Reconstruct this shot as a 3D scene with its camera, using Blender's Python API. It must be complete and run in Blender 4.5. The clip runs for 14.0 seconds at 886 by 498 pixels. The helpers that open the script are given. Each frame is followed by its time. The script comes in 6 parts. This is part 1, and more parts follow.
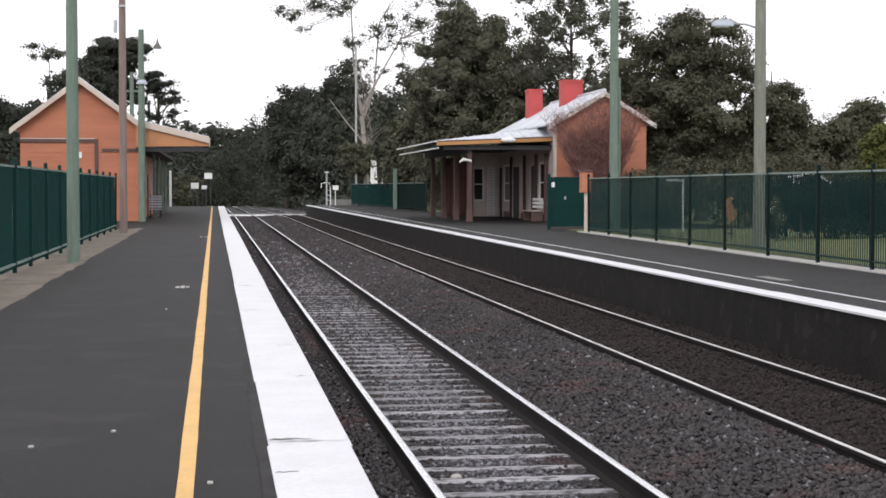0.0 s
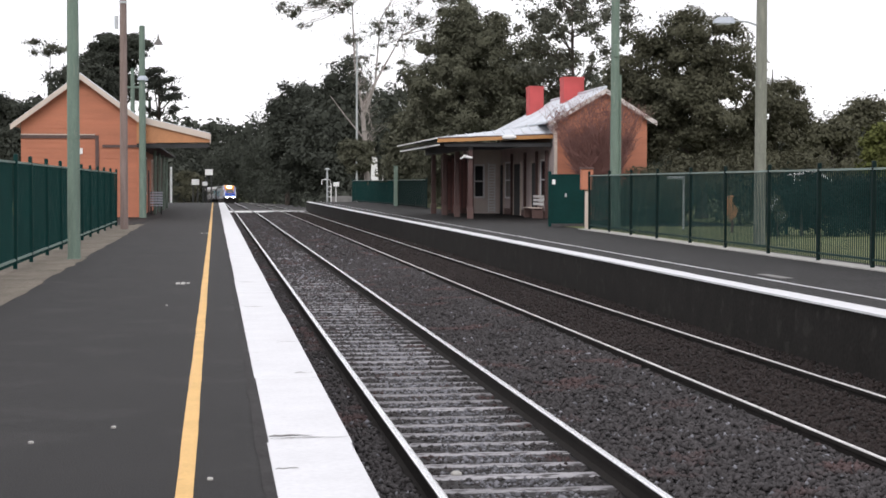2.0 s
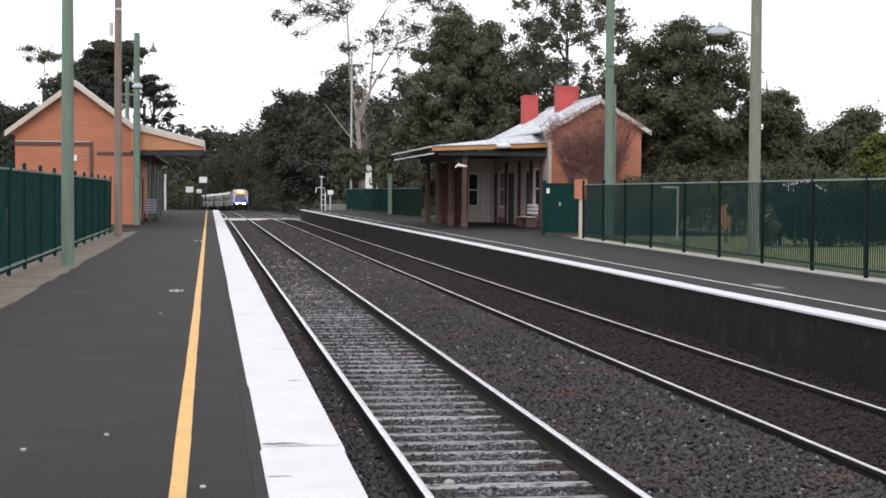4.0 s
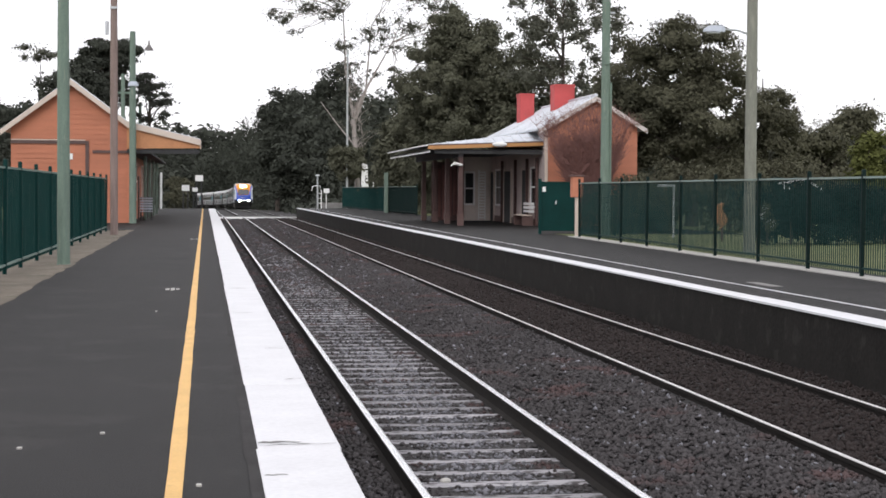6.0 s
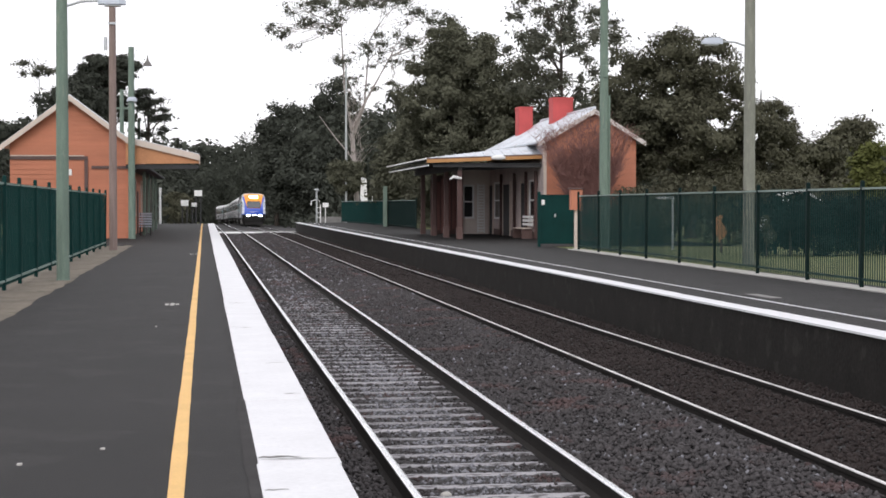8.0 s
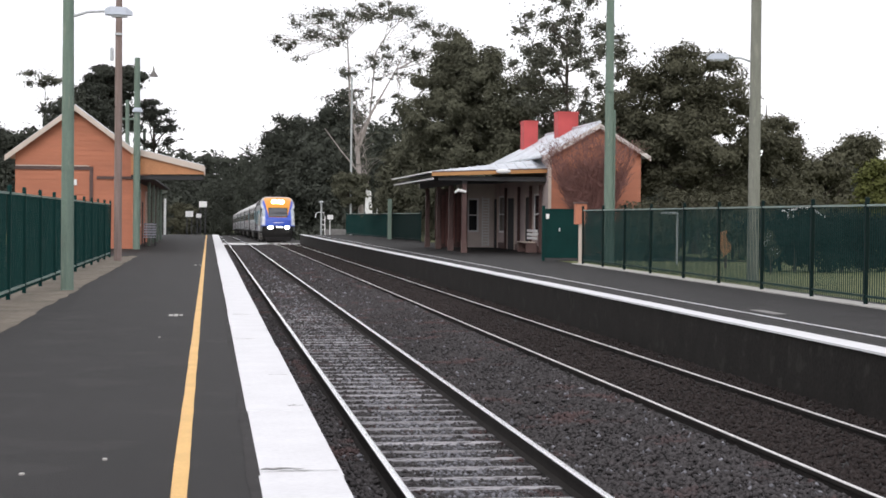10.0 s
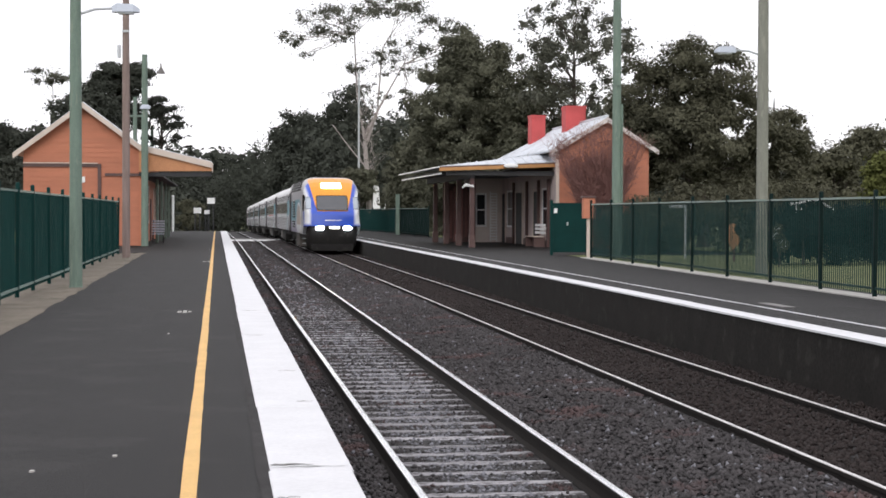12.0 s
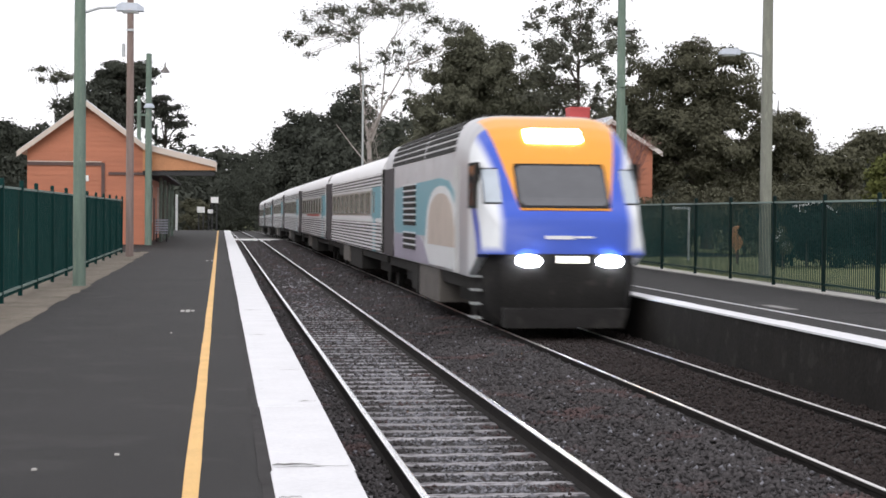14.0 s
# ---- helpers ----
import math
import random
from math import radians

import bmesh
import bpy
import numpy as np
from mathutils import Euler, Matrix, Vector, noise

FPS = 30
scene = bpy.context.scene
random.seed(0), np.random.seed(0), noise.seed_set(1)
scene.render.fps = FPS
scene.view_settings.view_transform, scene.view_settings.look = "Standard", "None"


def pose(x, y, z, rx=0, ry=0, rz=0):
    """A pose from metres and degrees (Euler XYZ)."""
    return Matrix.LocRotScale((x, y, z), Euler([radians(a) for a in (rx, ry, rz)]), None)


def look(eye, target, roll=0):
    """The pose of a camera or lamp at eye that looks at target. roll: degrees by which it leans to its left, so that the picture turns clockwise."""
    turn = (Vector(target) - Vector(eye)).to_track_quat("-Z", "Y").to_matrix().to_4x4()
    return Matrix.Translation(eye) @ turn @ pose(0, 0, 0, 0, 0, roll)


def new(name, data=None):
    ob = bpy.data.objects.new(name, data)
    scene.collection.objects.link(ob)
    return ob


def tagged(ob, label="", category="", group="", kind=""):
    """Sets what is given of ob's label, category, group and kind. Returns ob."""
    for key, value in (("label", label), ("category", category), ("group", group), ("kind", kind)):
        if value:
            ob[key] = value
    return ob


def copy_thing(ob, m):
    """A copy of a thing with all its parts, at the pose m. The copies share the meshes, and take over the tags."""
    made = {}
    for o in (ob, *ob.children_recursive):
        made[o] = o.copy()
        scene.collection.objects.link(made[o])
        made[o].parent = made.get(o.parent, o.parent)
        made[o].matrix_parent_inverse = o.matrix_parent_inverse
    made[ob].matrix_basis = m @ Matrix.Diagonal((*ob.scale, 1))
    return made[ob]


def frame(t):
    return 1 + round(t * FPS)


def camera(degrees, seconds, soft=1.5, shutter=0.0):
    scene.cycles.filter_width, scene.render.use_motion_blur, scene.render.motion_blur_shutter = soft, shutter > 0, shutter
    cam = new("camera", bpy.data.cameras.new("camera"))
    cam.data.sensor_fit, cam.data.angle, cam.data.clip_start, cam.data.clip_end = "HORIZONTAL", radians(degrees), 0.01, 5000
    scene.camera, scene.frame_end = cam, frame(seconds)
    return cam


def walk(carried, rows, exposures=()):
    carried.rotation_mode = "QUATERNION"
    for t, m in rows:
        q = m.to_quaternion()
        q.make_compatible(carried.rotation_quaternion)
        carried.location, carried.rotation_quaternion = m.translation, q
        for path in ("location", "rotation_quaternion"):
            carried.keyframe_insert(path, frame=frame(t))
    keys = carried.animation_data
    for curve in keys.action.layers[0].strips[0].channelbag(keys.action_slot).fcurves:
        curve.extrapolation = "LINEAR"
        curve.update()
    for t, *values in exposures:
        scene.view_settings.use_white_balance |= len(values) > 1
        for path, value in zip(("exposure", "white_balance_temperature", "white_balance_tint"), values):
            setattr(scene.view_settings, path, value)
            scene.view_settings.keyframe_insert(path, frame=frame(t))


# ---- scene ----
import collections

# The camera is held in the hand at chest height on the platform and hardly moves but for its turning.
EYE = 1.443
LOOKS = (  # seconds, tilt, turn, lean
    (0, 87.891, -7.791, 0.0), (0.5, 87.955, -7.843, -0.11), (1, 87.904, -7.783, -0.085), (1.5, 87.809, -7.778, 0.198),
    (2, 87.784, -7.774, 0.138), (2.5, 87.848, -7.819, 0.236), (3, 87.944, -7.902, 0.458), (5.5, 88.168, -8.111, 0.273),
    (6, 88.024, -8.114, 0.377), (6.5, 88.028, -8.108, 0.319), (7, 88.096, -8.079, -0.117), (7.5, 88.183, -8.083, -0.004),
    (8, 88.488, -8.133, 0.036), (10.5, 88.945, -7.965, 0.578), (11, 88.682, -7.883, 0.38), (11.5, 88.526, -7.781, 0.347),
    (12, 88.765, -7.708, 0.171), (12.5, 88.877, -7.712, 0.356), (13, 88.898, -7.694, 0.413), (13.5, 88.846, -7.67, 0.517),
    (14, 88.782, -7.598, 0.477))
cam = camera(29.67, 14.0, soft=1.7, shutter=0.5)
walk(cam, [(t, pose(0, 0, EYE, a, 0, b) @ pose(0, 0, 0, 0, 0, c)) for t, a, b, c in LOOKS])

# ---- world and sun: a bright, white, overcast evening sky ----
world = bpy.data.worlds.new("overcast_sky")
scene.world = world
world.use_nodes = True
wt = world.node_tree
wt.nodes.clear()
sky = wt.nodes.new("ShaderNodeTexSky")
sky.sky_type, sky.sun_disc = "NISHITA", False
sky.sun_elevation, sky.sun_rotation = radians(32), radians(198)
sky_gain = wt.nodes.new("ShaderNodeMix")
sky_gain.data_type, sky_gain.blend_type = "RGBA", "MIX"
sky_gain.inputs[0].default_value = 0.94
sky_gain.inputs[7].default_value = (10.7, 10.55, 10.95, 1)
wt.links.new(sky.outputs[0], sky_gain.inputs[6])
back = wt.nodes.new("ShaderNodeBackground")
back.inputs[1].default_value = 0.118
wt.links.new(sky_gain.outputs[2], back.inputs[0])
wout = wt.nodes.new("ShaderNodeOutputWorld")
wt.links.new(back.outputs[0], wout.inputs[0])

sun = new("sun", bpy.data.lights.new("sun", "SUN"))
sun.data.energy, sun.data.angle, sun.data.color = 1.25, radians(32), (1.0, 0.97, 0.94)
sun.matrix_world = look((-20, -61, 40), (0, 0, 0))


# ---- geometry helpers ----
class Geo:
    """Vertices and faces of one mesh."""

    def __init__(self):
        self.v, self.f = [], []

    def add(self, verts, faces):
        n = len(self.v)
        self.v += [tuple(p) for p in verts]
        self.f += [tuple(i + n for i in q) for q in faces]
        return self

    def box(self, x0, x1, y0, y1, z0, z1, m=None):
        p = [(x, y, z) for z in (z0, z1) for x, y in ((x0, y0), (x1, y0), (x1, y1), (x0, y1))]
        if m is not None:
            p = [m @ Vector(q) for q in p]
        return self.add(p, ((0, 3, 2, 1), (4, 5, 6, 7), (0, 1, 5, 4), (1, 2, 6, 5), (2, 3, 7, 6), (3, 0, 4, 7)))

    def block(self, x0, x1, y0, y1, z0, z1, c=0.01):
        """A box with chamfered upper edges and upright corners."""
        def ring(i, z):
            return [(x0 + i + c, y0 + i, z), (x1 - i - c, y0 + i, z), (x1 - i, y0 + i + c, z), (x1 - i, y1 - i - c, z),
                    (x1 - i - c, y1 - i, z), (x0 + i + c, y1 - i, z), (x0 + i, y1 - i - c, z), (x0 + i, y0 + i + c, z)]
        p = ring(0, z0) + ring(0, z1 - c) + ring(c, z1)
        q = [tuple(range(7, -1, -1)), tuple(range(16, 24))]
        for k in (0, 8):
            q += [(k + i, k + (i + 1) % 8, k + 8 + (i + 1) % 8, k + 8 + i) for i in range(8)]
        return self.add(p, q)

    def tube(self, points, radii, n=8, cap=True):
        """A round tube along points, with a radius at each."""
        rings = []
        pts = [Vector(p) for p in points]
        for i, p in enumerate(pts):
            d = (pts[min(i + 1, len(pts) - 1)] - pts[max(i - 1, 0)]).normalized()
            a = d.orthogonal().normalized() if abs(d.z) < 0.9 else (Vector((1, 0, 0)) - d * d.x).normalized()
            b = d.cross(a)
            rings.append([p + (a * math.cos(2 * math.pi * k / n) + b * math.sin(2 * math.pi * k / n)) * radii[i] for k in range(n)])
        faces = [(i * n + k, i * n + (k + 1) % n, (i + 1) * n + (k + 1) % n, (i + 1) * n + k) for i in range(len(pts) - 1) for k in range(n)]
        if cap:
            faces += [tuple(range(n - 1, -1, -1)), tuple(range((len(pts) - 1) * n, len(pts) * n))]
        return self.add([q for r in rings for q in r], faces)

    def sweep(self, profile, stations, closed=True):
        """A profile of (x, z) carried along stations of (x, y, z), upright."""
        n = len(profile)
        v = [(sx + x, sy, sz + z) for sx, sy, sz in stations for x, z in profile]
        f = [(i * n + k, i * n + (k + 1) % n, (i + 1) * n + (k + 1) % n, (i + 1) * n + k)
             for i in range(len(stations) - 1) for k in range(n if closed else n - 1)]
        if closed:
            f += [tuple(range(n)), tuple(range(len(v) - 1, len(v) - n - 1, -1))]
        return self.add(v, f)

    def mesh(self, name, smooth=False):
        me = bpy.data.meshes.new(name)
        me.from_pydata(self.v, [], self.f)
        b = bmesh.new()
        b.from_mesh(me)
        bmesh.ops.recalc_face_normals(b, faces=b.faces)
        b.to_mesh(me)
        b.free()
        if smooth:
            me.shade_smooth()
            me.set_sharp_from_angle(angle=radians(40))
        return me


def part(name, geo, material, parent=None, label="", smooth=False):
    """One mesh object of its own, under a thing or a part."""
    me = geo.mesh(name, smooth) if isinstance(geo, Geo) else geo
    if not me.materials:
        me.materials.append(material)
    ob = new(name, me)
    ob.parent = parent
    return tagged(ob, label)


def thing(name, label, category, group="", kind="", at=(0, 0, 0), rz=0):
    """An empty at a thing's base, which parents its parts."""
    ob = new(name)
    ob.empty_display_size = 0.2
    ob.matrix_basis = pose(*at, 0, 0, rz)
    return tagged(ob, label, category, group, kind)


def raw_mesh(name, v, f, material):
    me = bpy.data.meshes.new(name)
    v, f = np.asarray(v, dtype=np.float32), np.asarray(f, dtype=np.int32)
    k = f.shape[1]
    me.vertices.add(len(v))
    me.vertices.foreach_set("co", v.ravel())
    me.loops.add(f.size)
    me.loops.foreach_set("vertex_index", f.ravel())
    me.polygons.add(len(f))
    me.polygons.foreach_set("loop_start", np.arange(0, f.size, k, dtype=np.int32))
    me.update(calc_edges=True)
    me.validate()
    me.materials.append(material)
    return me


# ---- materials ----
def mat(name, base, rough=0.7, metal=0.0, var=0.25, scale=4.0, bump=0.2, fine=60.0, stain=None, stain_at=0.62, island=0.0, obj_random=0.0, stretch=(1, 1, 1), spec=0.5):
    """A surface with broad variation, fine grain, relief and, where given, stains of another colour."""
    m = bpy.data.materials.new(name)
    m.use_nodes = True
    nt = m.node_tree
    n, l = nt.nodes, nt.links
    bsdf = n["Principled BSDF"]
    tc = n.new("ShaderNodeTexCoord")
    mp = n.new("ShaderNodeMapping")
    mp.inputs["Scale"].default_value = stretch
    l.new(tc.outputs["Object"], mp.inputs[0])
    broad, grain = n.new("ShaderNodeTexNoise"), n.new("ShaderNodeTexNoise")
    for node, s, d in ((broad, scale, 4), (grain, fine, 3)):
        node.inputs["Scale"].default_value, node.inputs["Detail"].default_value = s, d
        l.new(mp.outputs[0], node.inputs["Vector"])
    add = n.new("ShaderNodeMath")
    add.operation = "ADD"
    l.new(broad.outputs[0], add.inputs[0])
    l.new(grain.outputs[0], add.inputs[1])
    last = add.outputs[0]
    if island or obj_random:
        src = n.new("ShaderNodeNewGeometry").outputs["Random Per Island"] if island else n.new("ShaderNodeObjectInfo").outputs["Random"]
        mul = n.new("ShaderNodeMath")
        mul.operation = "MULTIPLY_ADD"
        l.new(src, mul.inputs[0])
        mul.inputs[1].default_value = island or obj_random
        l.new(last, mul.inputs[2])
        last = mul.outputs[0]
    rng = n.new("ShaderNodeMapRange")
    rng.inputs[1].default_value, rng.inputs[2].default_value = 0.6, 1.4 + (island or obj_random)
    rng.inputs[3].default_value, rng.inputs[4].default_value = 1 - var, 1 + var
    l.new(last, rng.inputs[0])
    mix = n.new("ShaderNodeMix")
    mix.data_type, mix.blend_type = "RGBA", "MULTIPLY"
    mix.inputs[0].default_value = 1
    mix.inputs[6].default_value = (*base, 1)
    l.new(rng.outputs[0], mix.inputs[7])
    colour = mix.outputs[2]
    if stain:
        sn = n.new("ShaderNodeTexNoise")
        sn.inputs["Scale"].default_value, sn.inputs["Detail"].default_value = scale * 2.3, 6
        l.new(mp.outputs[0], sn.inputs["Vector"])
        sr = n.new("ShaderNodeMapRange")
        sr.inputs[1].default_value, sr.inputs[2].default_value = stain_at, stain_at + 0.08
        l.new(sn.outputs[0], sr.inputs[0])
        sm = n.new("ShaderNodeMix")
        sm.data_type = "RGBA"
        l.new(sr.outputs[0], sm.inputs[0])
        l.new(colour, sm.inputs[6])
        sm.inputs[7].default_value = (*stain, 1)
        colour = sm.outputs[2]
    l.new(colour, bsdf.inputs["Base Color"])
    bsdf.inputs["Roughness"].default_value, bsdf.inputs["Metallic"].default_value = rough, metal
    bsdf.inputs["Specular IOR Level"].default_value = spec
    if bump:
        bp = n.new("ShaderNodeBump")
        bp.inputs["Strength"].default_value, bp.inputs["Distance"].default_value = bump, 0.02
        l.new(grain.outputs[0], bp.inputs["Height"])
        l.new(bp.outputs[0], bsdf.inputs["Normal"])
    return m


def glow(name, colour, strength):
    m = bpy.data.materials.new(name)
    m.use_nodes = True
    b = m.node_tree.nodes["Principled BSDF"]
    b.inputs["Base Color"].default_value = (*colour, 1)
    b.inputs["Emission Color"].default_value = (*colour, 1)
    b.inputs["Emission Strength"].default_value = strength
    return m


ASPHALT = mat("asphalt", (0.0088, 0.0079, 0.008), 0.7, spec=0.24, var=0.55, scale=0.55, fine=90, bump=0.4, stain=(0.0165, 0.0152, 0.015), stain_at=0.55)
WHITE_LINE = mat("white_paint_on_concrete", (0.65, 0.65, 0.675), 0.6, var=0.1, scale=2, fine=30, stain=(0.5, 0.49, 0.48), stain_at=0.68)
YELLOW = mat("yellow_paint", (0.68, 0.42, 0.15), 0.7, var=0.15, scale=3, fine=50, stain=(0.4, 0.26, 0.11), stain_at=0.66)
WORN_EDGE = mat("worn_asphalt_edge", (0.03, 0.028, 0.0285), 0.9, var=0.6, scale=3, fine=50, bump=0.4, spec=0.25)
WALL_DARK = mat("dark_brick", (0.018, 0.0163, 0.0152), 0.9, spec=0.15, var=0.4, scale=1.5, fine=20, stain=(0.03, 0.029, 0.026), stain_at=0.6)
BALLAST = mat("ballast_bed", (0.022, 0.0205, 0.0215), 0.9, var=0.5, scale=1.2, fine=22, bump=1.0)
STONE = mat("ballast_stone", (0.052, 0.0475, 0.0495), 0.85, spec=0.3, var=0.55, scale=0.5, fine=8, bump=0.1, island=1.3, stain=(0.08, 0.053, 0.053), stain_at=0.56)
STONE_DARKER = mat("darker_ballast_stone", (0.024, 0.018, 0.0172), 0.85, spec=0.25, var=0.5, scale=0.5, fine=8, bump=0.1, island=0.9)
STONE_PALE = mat("dusty_ballast_stone", (0.16, 0.16, 0.18), 0.85, var=0.7, scale=0.5, fine=8, bump=0.1, island=0.8)
SLEEPER = mat("weathered_sleeper", (0.29, 0.283, 0.3), 0.85, spec=0.3, var=0.5, scale=2.2, fine=28, obj_random=0.8, bump=0.6, stain=(0.085, 0.08, 0.083), stain_at=0.52, stretch=(0.9, 2.5, 3))
RAIL_TOP = mat("polished_rail_head", (0.86, 0.86, 0.88), 0.26, 1.0, var=0.1, scale=2, fine=40, bump=0.0)
RAIL_DULL = mat("dull_rail_head", (0.78, 0.75, 0.74), 0.32, 1.0, var=0.3, scale=2, fine=40, bump=0.0)
RAIL_SIDE = mat("rusty_rail_side", (0.018, 0.0155, 0.0145), 0.85, spec=0.15, var=0.4, scale=3, fine=40)
DIRT = mat("bare_dirt", (0.145, 0.122, 0.095), 0.95, var=0.5, scale=1, fine=25, bump=0.6, stain=(0.09, 0.09, 0.06), stain_at=0.58)
GRASS = mat("mown_grass", (0.14, 0.155, 0.07), 0.95, spec=0.2, var=0.4, scale=0.5, fine=30, bump=0.8, stain=(0.22, 0.215, 0.12), stain_at=0.6)
FENCE = mat("dark_green_fence_paint", (0.0035, 0.031, 0.029), 0.55, spec=0.12, var=0.25, scale=2, fine=40, bump=0.05)
FENCE_POST = mat("black_green_post_paint", (0.004, 0.014, 0.013), 0.6, spec=0.12, var=0.25, scale=2, fine=40, bump=0.05)
FENCE_DULL = mat("weathered_dark_green_paint", (0.0085, 0.033, 0.032), 0.6, spec=0.12, var=0.25, scale=2, fine=40, bump=0.05)
# paler than the pickets: sky sheen on the rails is put in the colour
SKYLIT_RAIL = mat("skylit_fence_rail_paint", (0.2, 0.27, 0.25), 0.35, var=0.2, scale=2, fine=40, bump=0.05)
POLE_GREEN = mat("faded_green_pole_paint", (0.14, 0.195, 0.16), 0.7, var=0.35, scale=2, fine=40, stain=(0.2, 0.24, 0.2), stain_at=0.6, stretch=(4, 4, 0.6))
POLE_PALE = mat("weathered_grey_green_pole", (0.2, 0.205, 0.175), 0.8, var=0.35, scale=2, fine=40, stain=(0.26, 0.26, 0.22), stain_at=0.58, stretch=(4, 4, 0.6))
POLE_WOOD = mat("brown_timber_pole", (0.22, 0.165, 0.15), 0.85, var=0.35, scale=2, fine=40, stain=(0.25, 0.2, 0.19), stain_at=0.6, stretch=(6, 6, 0.5))
POLE_GREY = mat("galvanised_pole", (0.42, 0.44, 0.45), 0.5, 0.4, var=0.15, scale=2, fine=40)
BOARD = mat("orange_painted_weatherboard", (0.43, 0.155, 0.086), 0.65, var=0.2, scale=1.2, fine=25, obj_random=0.35, stretch=(0.5, 1, 3))
AWNING = mat("ochre_painted_boarding", (0.47, 0.215, 0.1), 0.65, var=0.2, scale=1.2, fine=25)
BOARD_R = mat("apricot_painted_weatherboard", (0.45, 0.17, 0.1), 0.65, var=0.2, scale=1.2, fine=25, obj_random=0.35, stretch=(0.5, 1, 3))
CREAM = mat("cream_trim_paint", (0.57, 0.48, 0.42), 0.6, var=0.12, scale=2, fine=40)
OCHRE = mat("ochre_fascia_paint", (0.46, 0.23, 0.085), 0.6, var=0.12, scale=2, fine=40)
BROWN = mat("dark_brown_trim", (0.09, 0.05, 0.045), 0.6, var=0.25, scale=3, fine=40)
REDWOOD = mat("red_brown_timber", (0.15, 0.062, 0.055), 0.65, var=0.35, scale=3, fine=40, obj_random=0.6)
MAROON = mat("maroon_post_paint", (0.07, 0.035, 0.032), 0.6, var=0.25, scale=3, fine=40)
# paler than the main wall, so daylight from the side is in its colour
DAYLIT_WALL = mat("daylit_end_wall", (0.66, 0.58, 0.54), 0.8, var=0.15, scale=1.5, fine=30)
PINKWALL = mat("pale_brown_wall", (0.46, 0.385, 0.375), 0.8, var=0.25, scale=1.5, fine=30)
IRON = mat("galvanised_roof_sheet", (0.62, 0.65, 0.7), 0.42, 0.55, var=0.2, scale=0.8, fine=20, stain=(0.42, 0.42, 0.44), stain_at=0.58)
BARGE = mat("flaking_grey_white_paint", (0.55, 0.5, 0.48), 0.7, var=0.35, scale=3, fine=40, stain=(0.22, 0.17, 0.15), stain_at=0.54)
CHIMNEY = mat("red_chimney_brick", (0.47, 0.075, 0.075), 0.8, var=0.25, scale=2, fine=30, obj_random=0.3)
# soffits and beams wear this near-black too, so roof shade sits in their colour
DARK = mat("dark_paint_and_shade", (0.035, 0.035, 0.038), 0.8, var=0.3, scale=2, fine=30)
GLASS_D = mat("dark_window_glass", (0.02, 0.022, 0.025), 0.08, var=0.1, bump=0.0)
WHITE_P = mat("white_paint", (0.78, 0.78, 0.78), 0.5, var=0.08, scale=3, fine=40)
CONC = mat("pale_concrete", (0.4, 0.39, 0.37), 0.85, var=0.2, scale=1.5, fine=40)
CONC_DARK = mat("bare_grey_concrete", (0.2, 0.195, 0.19), 0.9, var=0.3, scale=4, fine=60)
LAMP_GREY = mat("grey_lamp_casing", (0.45, 0.47, 0.5), 0.45, 0.3, var=0.1, scale=4, fine=40)
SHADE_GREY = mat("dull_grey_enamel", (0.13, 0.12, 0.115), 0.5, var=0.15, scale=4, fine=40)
LAMP_WHITE = mat("pale_lamp_casing", (0.46, 0.5, 0.58), 0.5, var=0.1, scale=4, fine=40)
BARK_DARK = mat("dark_bark", (0.06, 0.048, 0.04), 0.9, var=0.4, scale=2, fine=20, stretch=(3, 3, 0.5))
BARK_PALE = mat("pale_gum_bark", (0.36, 0.32, 0.305), 0.8, var=0.25, scale=1.5, fine=15, stain=(0.24, 0.2, 0.18), stain_at=0.56, stretch=(2, 2, 0.5))
LEAF_DARK = mat("dark_pine_leaf", (0.118, 0.12, 0.086), 0.75, var=0.22, spec=0.1, scale=0.35, fine=3, bump=0, island=0.55)
LEAF_GUM = mat("gum_leaf", (0.115, 0.118, 0.094), 0.7, var=0.22, spec=0.1, scale=0.35, fine=3, bump=0, island=0.55)
LEAF_MID = mat("broad_leaf", (0.1, 0.099, 0.068), 0.7, var=0.22, spec=0.1, scale=0.35, fine=3, bump=0, island=0.55)
LEAF_WOODS = mat("deep_woods_leaf", (0.062, 0.068, 0.056), 0.8, var=0.22, spec=0.1, scale=0.2, fine=2, bump=0, island=0.55)
LEAF_HEDGE = mat("clipped_hedge_leaf", (0.016, 0.026, 0.023), 0.7, var=0.25, spec=0.05, scale=0.5, fine=4, bump=0, island=0.5)
LEAF_LIME = mat("yellow_green_leaf", (0.11, 0.12, 0.04), 0.7, var=0.32, spec=0.1, scale=0.5, fine=3, bump=0, island=0.8)


def let_light_through(m, share):
    """Leaves pass part of the light that falls on their far side."""
    nt = m.node_tree
    bsdf = nt.nodes["Principled BSDF"]
    thin = nt.nodes.new("ShaderNodeBsdfTranslucent")
    nt.links.new(bsdf.inputs["Base Color"].links[0].from_socket, thin.inputs["Color"])
    mix = nt.nodes.new("ShaderNodeMixShader")
    mix.inputs[0].default_value = share
    out = next(n for n in nt.nodes if n.type == "OUTPUT_MATERIAL")
    nt.links.new(bsdf.outputs[0], mix.inputs[1])
    nt.links.new(thin.outputs[0], mix.inputs[2])
    nt.links.new(mix.outputs[0], out.inputs["Surface"])


for leaf in (LEAF_DARK, LEAF_GUM, LEAF_MID, LEAF_WOODS, LEAF_HEDGE, LEAF_LIME):
    let_light_through(leaf, 0.15)
